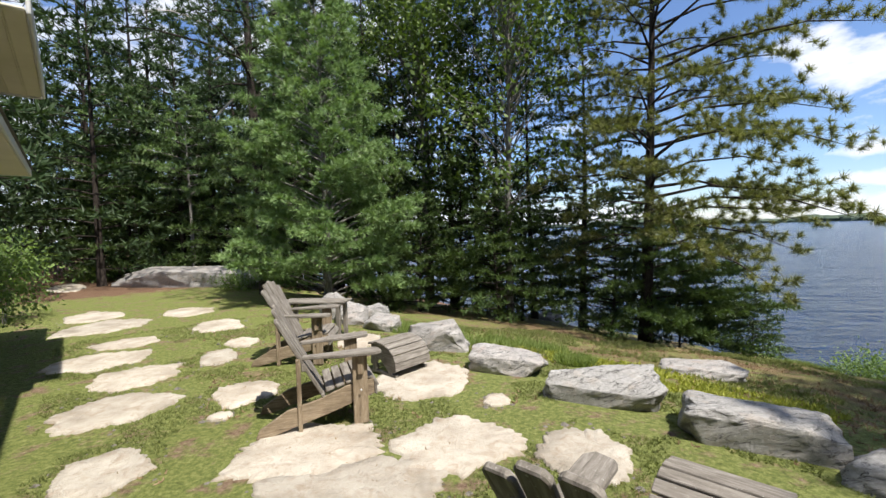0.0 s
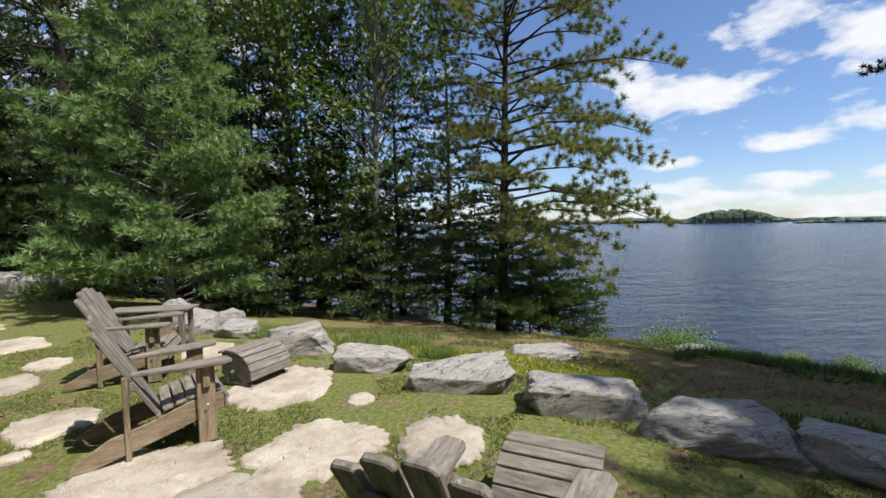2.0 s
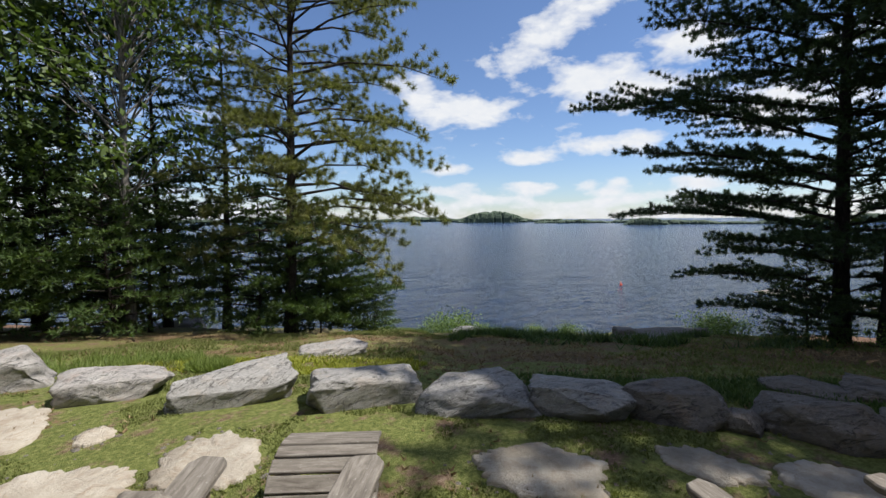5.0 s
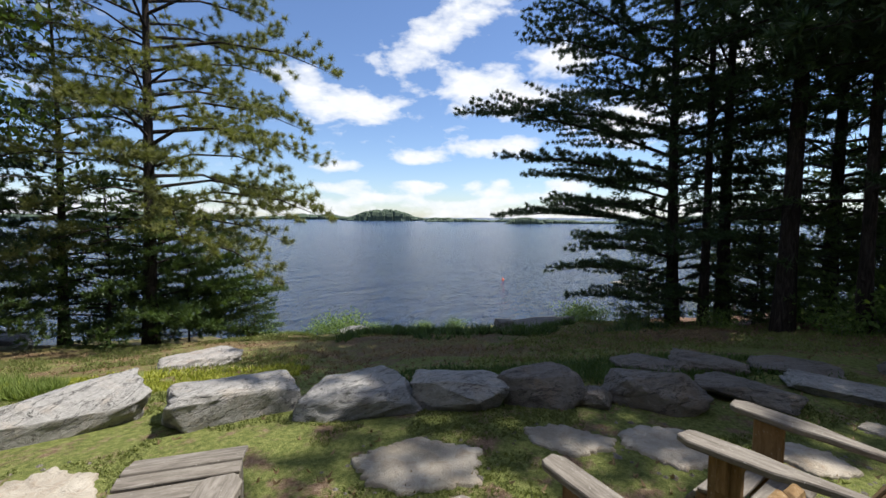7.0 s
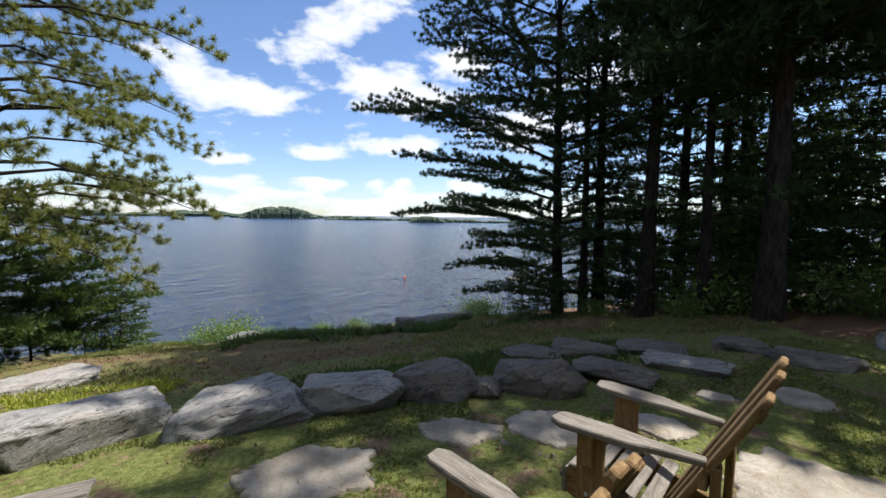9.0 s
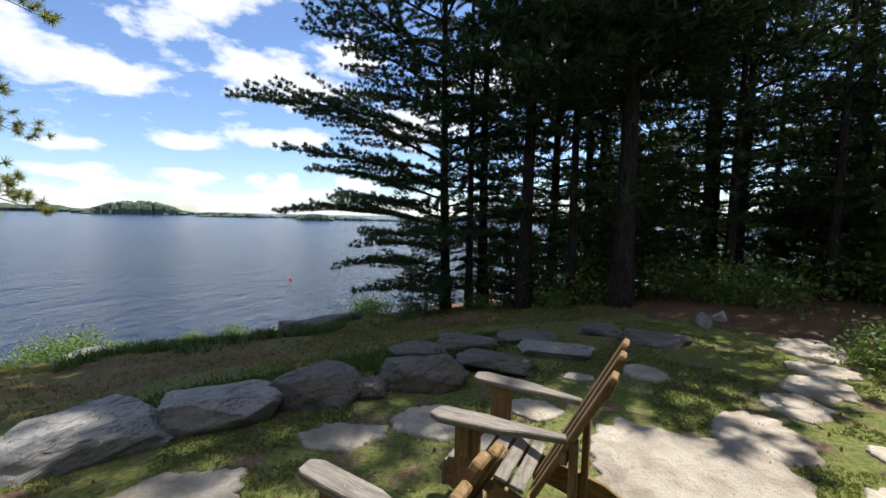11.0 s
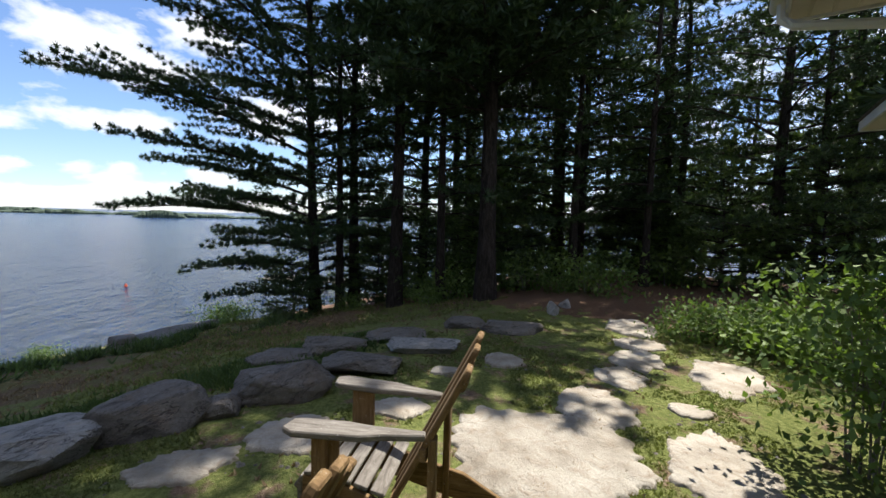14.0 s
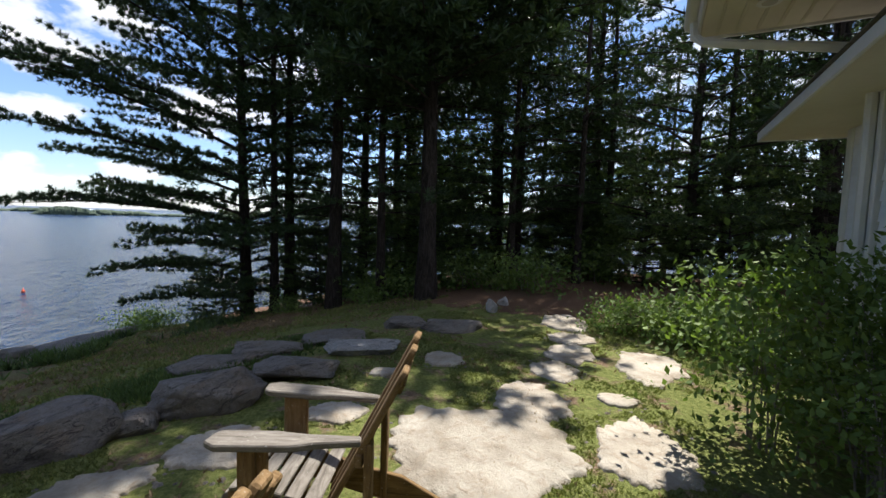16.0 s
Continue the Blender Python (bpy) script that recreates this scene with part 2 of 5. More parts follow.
def leaf(name, low, high, through_light=0.35, rough=0.5):
    m = bpy.data.materials.new(name)
    m.use_nodes = True
    n = Nodes(m.node_tree)
    isle = n.put("ShaderNodeNewGeometry").outputs["Random Per Island"]
    where = n.put("ShaderNodeNewGeometry").outputs["Position"]
    patch = n.noise(where, 1.3, 3.0)
    col = n.mix(n.math("ADD", n.math("MULTIPLY", isle, 0.55), n.math("MULTIPLY", n.math("SUBTRACT", patch, 0.28), 1.0), clamp=True), low, high)
    p = n.put("ShaderNodeBsdfPrincipled")
    n.link(col, p.inputs["Base Color"])
    p.inputs["Roughness"].default_value, p.inputs["Specular IOR Level"].default_value = rough, 0.3
    t = n.put("ShaderNodeBsdfTranslucent")
    n.link(n.mix(1.0, col, (1.15, 1.25, 0.55), "MULTIPLY"), t.inputs[0])
    s = n.put("ShaderNodeMixShader")
    s.inputs[0].default_value = through_light
    n.link(p.outputs[0], s.inputs[1])
    n.link(t.outputs[0], s.inputs[2])
    n.link(s.outputs[0], n.put("ShaderNodeOutputMaterial").inputs[0])
    return m


M_NEEDLE_YOUNG = leaf("young_pine_needles", (0.080, 0.150, 0.052), (0.29, 0.40, 0.165), 0.24)
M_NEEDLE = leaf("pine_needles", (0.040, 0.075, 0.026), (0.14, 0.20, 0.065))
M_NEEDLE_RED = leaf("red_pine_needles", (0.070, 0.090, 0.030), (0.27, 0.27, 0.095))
# backlight and wood shade on the pines, put into a darker needle colour
M_NEEDLE_DARK = leaf("shaded_pine_needles", (0.021, 0.042, 0.018), (0.066, 0.105, 0.040), 0.26)
M_LEAF = leaf("broad_leaves", (0.032, 0.062, 0.016), (0.15, 0.21, 0.055), 0.3)
# eave shade put into the leaf colour; the bank brush shares it
M_LEAF_DARK = leaf("shaded_shrub_leaves", (0.018, 0.034, 0.012), (0.070, 0.110, 0.035), 0.2, 0.4)
M_LEAF_BUSH = leaf("shrub_leaves", (0.050, 0.095, 0.024), (0.21, 0.30, 0.080), 0.35, 0.6)
M_TURF = leaf("turf_blades", (0.085, 0.108, 0.030), (0.255, 0.275, 0.098), 0.3, 0.7)
M_YELLOW = leaf("yellow_ground_cover", (0.17, 0.20, 0.030), (0.42, 0.42, 0.075), 0.3)
M_WEED = leaf("tall_weeds", (0.09, 0.15, 0.035), (0.28, 0.33, 0.10), 0.35)
M_LITTER = leaf("dry_leaves", (0.12, 0.070, 0.035), (0.42, 0.31, 0.19), 0.15, 0.9)
M_FAR = leaf("far_woods", (0.050, 0.075, 0.055), (0.085, 0.115, 0.075), 0.1, 0.9)
M_DEAD = surface("dead_twigs", lambda n, v: (n.ramp(n.noise(v, 8.0), (0.3, (0.25, 0.22, 0.19)), (0.7, (0.48, 0.45, 0.41))), None), 0.9)
M_TRIM = surface("cream_painted_trim", lambda n, v: (n.ramp(n.noise(v, 2.5, 6.0, 0.7), (0.3, (0.53, 0.52, 0.49)), (0.7, (0.61, 0.60, 0.57))), n.noise(v, 60.0)), 0.6, 0.15, 0.003)
M_SOFFIT = surface("cream_soffit", lambda n, v: (n.ramp(n.noise(v, 1.7, 6.0, 0.7), (0.3, (0.50, 0.455, 0.355)), (0.7, (0.58, 0.535, 0.43))), n.noise(v, 60.0)), 0.7, 0.15, 0.003)
M_SIDING = surface("pale_grey_siding", lambda n, v: (n.ramp(n.noise(n.stretch(v, 1, 1, 6), 2.0, 6.0, 0.7), (0.3, (0.56, 0.57, 0.60)), (0.7, (0.66, 0.67, 0.70))), n.noise(n.stretch(v, 1, 1, 10), 20.0)), 0.65, 0.2, 0.004)
M_ROOF = surface("dark_shingle", lambda n, v: (n.ramp(n.noise(v, 30.0, 5.0), (0.3, (0.06, 0.055, 0.05)), (0.7, (0.14, 0.13, 0.12))), n.noise(v, 50.0)), 0.95, 0.5, 0.01)
M_GLASS = surface("dark_lamp_glass", lambda n, v: ((0.45, 0.42, 0.36), None), 0.15)
M_ORANGE = surface("orange_buoy_plastic", lambda n, v: (n.ramp(n.noise(v, 6.0), (0.3, (0.75, 0.09, 0.03)), (0.7, (0.85, 0.14, 0.05))), None), 0.4)
M_STEEL = surface("galvanised_bolt", lambda n, v: ((0.5, 0.5, 0.5), None), 0.4)


def water_material():
    m = bpy.data.materials.new("lake_water")
    m.use_nodes = True
    n = Nodes(m.node_tree)
    v = n.put("ShaderNodeNewGeometry").outputs["Position"]
    swell = n.noise(n.stretch(v, 0.40, 1.0, 1.0, radians(38)), 0.42, 5.0, 0.62, 0.5)
    chop = n.noise(n.stretch(v, 0.50, 1.0, 1.0, radians(30)), 1.7, 6.0, 0.65, 0.6)
    gust = n.noise(n.stretch(v, 0.25, 1.0, 1.0, radians(40)), 0.03, 5.0, 0.6)
    h = n.math("ADD", n.math("MULTIPLY", swell, 1.25), n.math("MULTIPLY", chop, 0.65))
    b = n.put("ShaderNodeBump")
    b.inputs["Strength"].default_value, b.inputs["Distance"].default_value = 1.0, 3.4
    n.link(h, b.inputs["Height"])
    p = n.put("ShaderNodeBsdfPrincipled")
    n.link(n.mix(gust, (0.010, 0.034, 0.105), (0.028, 0.070, 0.175)), p.inputs["Base Color"])
    p.inputs["Roughness"].default_value, p.inputs["IOR"].default_value = 0.14, 1.33
    n.link(b.outputs[0], p.inputs["Normal"])
    n.link(p.outputs[0], n.put("ShaderNodeOutputMaterial").inputs[0])
    return m


M_WATER = water_material()


# ---- building blocks ----
def mesh_of(name, verts, faces, smooth=False):
    me = bpy.data.meshes.new(name)
    me.from_pydata([tuple(v) for v in verts], [], faces)
    if smooth:
        me.polygons.foreach_set("use_smooth", [True] * len(me.polygons))
    me.update()
    return me


def tri_mesh(name, verts, per):
    """A mesh from an array of loose faces with per corners each."""
    me = bpy.data.meshes.new(name)
    verts = np.ascontiguousarray(verts, dtype=np.float32).reshape(-1, 3)
    count = len(verts) // per
    me.vertices.add(len(verts))
    me.vertices.foreach_set("co", verts.ravel())
    me.loops.add(len(verts))
    me.loops.foreach_set("vertex_index", np.arange(len(verts), dtype=np.int32))
    me.polygons.add(count)
    me.polygons.foreach_set("loop_start", np.arange(0, len(verts), per, dtype=np.int32))
    me.update(calc_edges=True)
    return me


def part(name, data, material, parent=None, label=""):
    """Links a bmesh or mesh as one object under a thing or a part."""
    if isinstance(data, bmesh.types.BMesh):
        me = bpy.data.meshes.new(name)
        data.to_mesh(me)
        data.free()
        data = me
    if not data.materials:
        data.materials.append(material)
    ob = new(name, data)
    if parent:
        ob.parent = parent
    if label:
        tagged(ob, label)
    return ob


def box(bm, size, m=None, bevel=0.004):
    """A bevelled block of that size, centred, put through m."""
    made = bmesh.ops.create_cube(bm, size=1.0, matrix=Matrix.Diagonal((*size, 1)))
    if bevel:
        edges = list({e for v in made["verts"] for e in v.link_edges})
        out = bmesh.ops.bevel(bm, geom=edges, offset=bevel, segments=1, affect="EDGES")
        verts = list({v for f in out["faces"] for v in f.verts} | {v for v in made["verts"] if v.is_valid})
    else:
        verts = made["verts"]
    if m is not None:
        bmesh.ops.transform(bm, matrix=m, verts=verts)
    return verts


def board(name, size, m, material, parent, bevel=0.006, label="", wobble=0.0):
    bm = bmesh.new()
    box(bm, size, None, bevel)
    if wobble:
        for v in bm.verts:
            v.co += Vector((random.uniform(-1, 1), random.uniform(-1, 1), random.uniform(-1, 1))) * wobble
    ob = part(name, bm, grain(material, max(range(3), key=lambda i: size[i])), parent, label)
    ob.matrix_local = m
    return ob


def prism(outline, thick, bevel=0.004):
    """An outline in x, y pulled up by thick, as a bmesh."""
    bm = bmesh.new()
    face = bm.faces.new([bm.verts.new((x, y, 0)) for x, y in outline])
    up = bmesh.ops.extrude_face_region(bm, geom=[face])
    bmesh.ops.translate(bm, vec=(0, 0, thick), verts=[v for v in up["geom"] if isinstance(v, bmesh.types.BMVert)])
    bmesh.ops.recalc_face_normals(bm, faces=bm.faces)
    if bevel:
        bmesh.ops.bevel(bm, geom=list(bm.edges), offset=bevel, segments=1, affect="EDGES")
    return bm


def tube(verts, faces, pts, radii, sides=6):
    """Adds a tapered tube along pts to the lists."""
    base = len(verts)
    pts = [Vector(p) for p in pts]
    for k, p in enumerate(pts):
        way = (pts[min(k + 1, len(pts) - 1)] - pts[max(k - 1, 0)]).normalized()
        side = way.cross(Vector((0.31, 0.87, 0.12))).normalized()
        up = way.cross(side)
        for j in range(sides):
            a = 2 * math.pi * j / sides
            verts.append(p + (side * math.cos(a) + up * math.sin(a)) * radii[k])
    for k in range(len(pts) - 1):
        for j in range(sides):
            a, b = base + k * sides + j, base + k * sides + (j + 1) % sides
            faces.append((a, b, b + sides, a + sides))


# ---- the lie of the land ----
AX, AY = 0.76, 0.65                # lakeward
LX, LY = 0.65, -0.76               # along the house, southward
WATER_Z = -2.8
FALL_AT = [-60, 3.2, 4.2, 6.7, 10.0, 12.7, 14.2, 16.0, 17.5, 21.0, 40.0]
FALL_TO = [0.0, 0.0, -0.12, -0.60, -1.28, -1.86, -2.35, -2.75, -2.95, -4.2, -8.0]


def land(x, y):
    n, u = AX * x + AY * y, LX * x + LY * y
    far = u - 12.5 + 0.25 * n
    m = max(n, far) + 0.6 * noise.noise((x * 0.23, y * 0.23, 3.1)) * min(1.0, max(0.0, (max(n, far) - 3.0) / 4))
    z = float(np.interp(m, FALL_AT, FALL_TO))
    rough = min(1.0, max(0.0, (m - 3.2) / 3)) * 0.09 + 0.012
    return z + rough * noise.noise((x * 0.9, y * 0.9, 0.4)) + 0.008 * noise.noise((x * 3.5, y * 3.5, 1.4))


def spread(lo, hi, near_lo, near_hi, step, coarse):
    return sorted({*np.arange(lo, near_lo, coarse).tolist(), *np.arange(near_lo, near_hi, step).tolist(), *np.arange(near_hi, hi + coarse, coarse).tolist()})


xs, ys = spread(-48, 60, -9, 16, 0.2, 1.2), spread(-60, 48, -9, 18, 0.2, 1.2)
gv = [(x, y, land(x, y)) for y in ys for x in xs]
nx = len(xs)
gf = [(j * nx + i, j * nx + i + 1, (j + 1) * nx + i + 1, (j + 1) * nx + i) for j in range(len(ys) - 1) for i in range(nx - 1)]
ground = part("ground", mesh_of("ground", gv, gf, True), M_GROUND)
tagged(ground, "patchy green turf, bare soil and brown pine needles sloping to the lake", "ground", kind="structure")

R = 4800.0
ring = [(0, 0)] + [(R * math.cos(2 * math.pi * k / 96), R * math.sin(2 * math.pi * k / 96)) for k in range(96)]
water = part("water", mesh_of("water", [(x, y, WATER_Z) for x, y in ring], [(0, k + 1, (k + 1) % 96 + 1) for k in range(96)]), M_WATER)
tagged(water, "wind-ruffled dark blue lake reaching the far shore", "lake", kind="structure")


# ---- far shore and islands ----
def far_woods(name, az, dist, half_deg, height, seed, label, hump=True):
    """A wooded hump of land far over the water, with an uneven treetop outline."""
    rng = np.random.default_rng(seed)
    half = dist * math.tan(radians(half_deg))
    n = int(min(320, 140 + half * 1.5))
    s = rng.uniform(-1, 1, n)
    prof = (np.maximum(0.05, 1 - s ** 2) ** 0.55 if hump else np.full(n, 0.75)) * rng.uniform(0.72, 1.0, n)
    if not hump:
        prof *= 0.8 + 0.25 * np.sin(s * 5.0 + seed) + 0.12 * np.sin(s * 17 + seed)
    deep = rng.uniform(0, 0.25 * half if hump else 30, n)
    verts, faces = [], []
    c, sn = math.sin(radians(az)), math.cos(radians(az))
    for k in range(n):
        top, wide = height * prof[k], height * rng.uniform(0.28, 0.48) * (1 if hump else 1.9)
        x0, d0 = s[k] * half, dist + deep[k]
        base = len(verts)
        for lev, fr in ((0.0, 0.9), (0.5, 1.0), (0.85, 0.72), (1.0, 0.22)):
            for j in range(6):
                a = j * math.pi / 3 + k
                r = wide * fr * rng.uniform(0.75, 1.2)
                dx, dy = x0 + r * math.cos(a), d0 + r * math.sin(a)
                verts.append((c * dy + sn * dx, sn * dy - c * dx, WATER_Z - 0.2 + top * lev))
        for l in range(3):
            for j in range(6):
                a, b = base + l * 6 + j, base + l * 6 + (j + 1) % 6
                faces.append((a, b, b + 6, a + 6))
    ob = part(name, mesh_of(name, verts, faces), M_FAR)
    return tagged(ob, label, "island" if hump else "far shore", kind="stuff")


far_woods("island", 51.3, 560, 4.24, 15.5, 3, "wooded island far out on the lake")
far_woods("island", 70.2, 300, 2.3, 5.0, 5, "small wooded point on the far shore")
for k, (az_c, dist, half, tall) in enumerate(((-8, 1500, 14, 26), (18, 1300, 14, 24), (40, 900, 10, 15), (53, 640, 7, 9), (63, 430, 6, 5), (77, 330, 9, 4.2), (96, 420, 12, 8), (118, 600, 12, 14), (140, 700, 12, 18))):
    far_woods("far_shore", az_c, dist, half, tall, 11 + k, "low wooded far shore of the lake", hump=False)


# ---- the house ----
def world_of(u, n, z):
    """From along-house, lakeward, up."""
    return Vector((LX * u + AX * n, LY * u + AY * n, z))


HOUSE_TURN = Matrix(((0.662, 0.749, 0, 0), (-0.749, 0.662, 0, 0), (0, 0, 1, 0), (0, 0, 0, 1)))   # local x along the house, y lakeward
house = new("house")
house.matrix_world = HOUSE_TURN
tagged(house, "pale grey clapboard lake house with cream soffits and eaves", "house")
HU0, HU1, HN, HE, HZ = -6.89, 5.03, -1.41, -0.167, 3.43       # ends, wall face, eave edge, soffit height
STEP_A, STEP_B, HB = -4.7, 3.6, -0.60       # between these the eave stands back to HB


def wall_block(name, u0, u1, n0, n1, z0, z1, material, parent):
    bm = bmesh.new()
    box(bm, (u1 - u0, n1 - n0, z1 - z0), pose((u0 + u1) / 2, (n0 + n1) / 2, (z0 + z1) / 2), 0.01)
    return part(name, bm, material, parent)


def clad(u0, u1, n, z0, z1, parent, step=0.155):
    z = z0
    me = None
    while z < z1 - 0.02:
        if me is None:
            b = bmesh.new()
            vs = [(u0, 0, 0), (u1, 0, 0), (u1, 0.016, 0), (u0, 0.016, 0), (u0, 0, step), (u1, 0, step), (u1, 0.003, step), (u0, 0.003, step)]
            q = [b.verts.new(v) for v in vs]
            for f in ((0, 1, 2, 3), (4, 7, 6, 5), (3, 2, 6, 7), (0, 4, 5, 1), (0, 3, 7, 4), (1, 5, 6, 2)):
                b.faces.new([q[i] for i in f])
            me = bpy.data.meshes.new("siding_board")
            b.to_mesh(me)
            b.free()
            me.materials.append(M_SIDING)
        ob = part("siding_board", me, M_SIDING, parent)
        ob.location = (0, n, z)
        z += step


wall_block("wall", HU0, HU1, HN - 6.0, HN, -0.3, HZ, M_SIDING, house)
clad(HU0 + 0.13, HU1 - 0.13, HN + 0.002, 0.1, HZ, house)
for u in (HU0 + 0.06, HU1 - 0.06):
    b = part("corner_board", (lambda bm: (box(bm, (0.13, 0.05, HZ + 0.3)), bm)[1])(bmesh.new()), M_TRIM, house)
    b.location = (u, HN + 0.024, HZ / 2 - 0.15)
# soffit, fascia, gutter and the slope of the roof
for u0, u1, edge in ((HU0 - 0.5, STEP_A, HE), (STEP_A, STEP_B, HB), (STEP_B, HU1 + 0.5, HE)):
    soffit = wall_block("soffit", u0, u1, HN - 6.5, edge, HZ, HZ + 0.03, M_SOFFIT, house)
    tagged(soffit, "cream beaded soffit boards")
    for k in range(6):
        seam = edge - 0.14 - 0.16 * k
        if seam > HN + 0.03:
            wall_block("soffit_batten", u0 + 0.02, u1 - 0.02, seam - 0.012, seam + 0.012, HZ - 0.012, HZ - 0.001, M_SOFFIT, soffit)
    wall_block("fascia", u0, u1, edge + 0.003, edge + 0.033, HZ - 0.02, HZ + 0.20, M_TRIM, house)
    if edge == HE and u0 < 0:
        continue
    gutter_v, gutter_f = [], []
    tube(gutter_v, gutter_f, [(u0, edge + 0.09, HZ + 0.12), (u1, edge + 0.09, HZ + 0.12)], [0.055, 0.055], 8)
    part("gutter", mesh_of("gutter", gutter_v, gutter_f, True), M_TRIM, house)
for u in (HU0 - 0.52, HU1 + 0.52):
    rake = part("end_fascia", (lambda bm: (box(bm, (0.03, HE - HN + 6.5, 0.22)), bm)[1])(bmesh.new()), M_TRIM, house)
    rake.location = (u, (HE + HN - 6.5) / 2, HZ + 0.09)
slope = prism([(0, 0), (3.6, 1.6), (7.2, 0)], HU1 - HU0 + 1.1, 0.01)
roof = part("roof", slope, M_ROOF, house)
roof.matrix_local = pose(HU0 - 0.55, HB - 0.05, HZ + 0.20) @ Matrix(((0, 0, 1, 0), (-1, 0, 0, 0), (0, 1, 0, 0), (0, 0, 0, 1)))
dv, df = [], []
tube(dv, df, [(HU1 + 0.30, HE + 0.06, HZ + 0.08), (HU1 + 0.30, HE + 0.05, HZ - 0.06), (HU1 + 0.26, HE - 0.03, HZ - 0.14), (HU1 + 0.05, HN + 0.14, HZ - 0.42), (HU1 - 0.02, HN + 0.08, HZ - 0.50), (HU1 - 0.02, HN + 0.08, 0.2)],
     [0.042] * 6, 8)
part("downspout", mesh_of("downspout", dv, df), M_TRIM, house, "cream painted downspout")
lamp_ring = bmesh.new()
bmesh.ops.create_cone(lamp_ring, cap_ends=True, segments=24, radius1=0.09, radius2=0.075, depth=0.02)
ring_ob = part("recessed_lamp", lamp_ring, M_TRIM, house)
ring_ob.location = (HU1 - 0.1, HE - 0.45, HZ - 0.008)
lens_bm = bmesh.new()
bmesh.ops.create_cone(lens_bm, cap_ends=True, segments=20, radius1=0.055, radius2=0.055, depth=0.01)
part("lamp_lens", lens_bm, M_GLASS, ring_ob).location = (0, 0, -0.008)


def wing(u0, u1, wall_n, edge_n, z, label):
    """A lower part of the house, with its wall, soffit, fascia and roof."""
    w = new("house_wing")
    w.matrix_world = HOUSE_TURN
    tagged(w, label, "house")
    wall_block("wall", u0 + 0.5, u1 - 0.5, wall_n - 5.0, wall_n, -1.0, z, M_SIDING, w)
    wall_block("corner_board", u0 + 0.46, u0 + 0.60, wall_n - 0.10, wall_n + 0.02, -0.9, z - 0.002, M_TRIM, w)
    wall_block("corner_board", u1 - 0.60, u1 - 0.46, wall_n - 0.10, wall_n + 0.02, -0.9, z - 0.002, M_TRIM, w)
    wall_block("soffit", u0, u1, wall_n - 5.2, edge_n, z, z + 0.03, M_SOFFIT, w)
    wall_block("fascia", u0, u1, edge_n + 0.003, edge_n + 0.03, z - 0.01, z + 0.10, M_TRIM, w)
    wall_block("end_fascia", u0 - 0.03, u0 - 0.003, wall_n - 5.2, edge_n + 0.03, z - 0.01, z + 0.10, M_TRIM, w)
    wall_block("end_fascia", u1 + 0.003, u1 + 0.03, wall_n - 5.2, edge_n + 0.03, z - 0.01, z + 0.10, M_TRIM, w)
    deep = edge_n - wall_n + 5.2
    r = part("roof", prism([(0, 0), (deep / 2, deep * 0.28), (deep, 0)], u1 - u0 + 0.1, 0.01), M_ROOF, w)
    r.matrix_local = pose(u0 - 0.05, edge_n + 0.06, z + 0.105) @ Matrix(((0, 0, 1, 0), (-1, 0, 0, 0), (0, 1, 0, 0), (0, 0, 0, 1)))
    return w


wing(HU1 - 2.0, 6.97, -1.65, -0.96, 2.64, "low side wing of the house with a cream soffit")
wing(-9.18, HU0 + 2.0, -1.2, -0.42, 2.64, "low side wing of the house with a brown-shaded soffit")


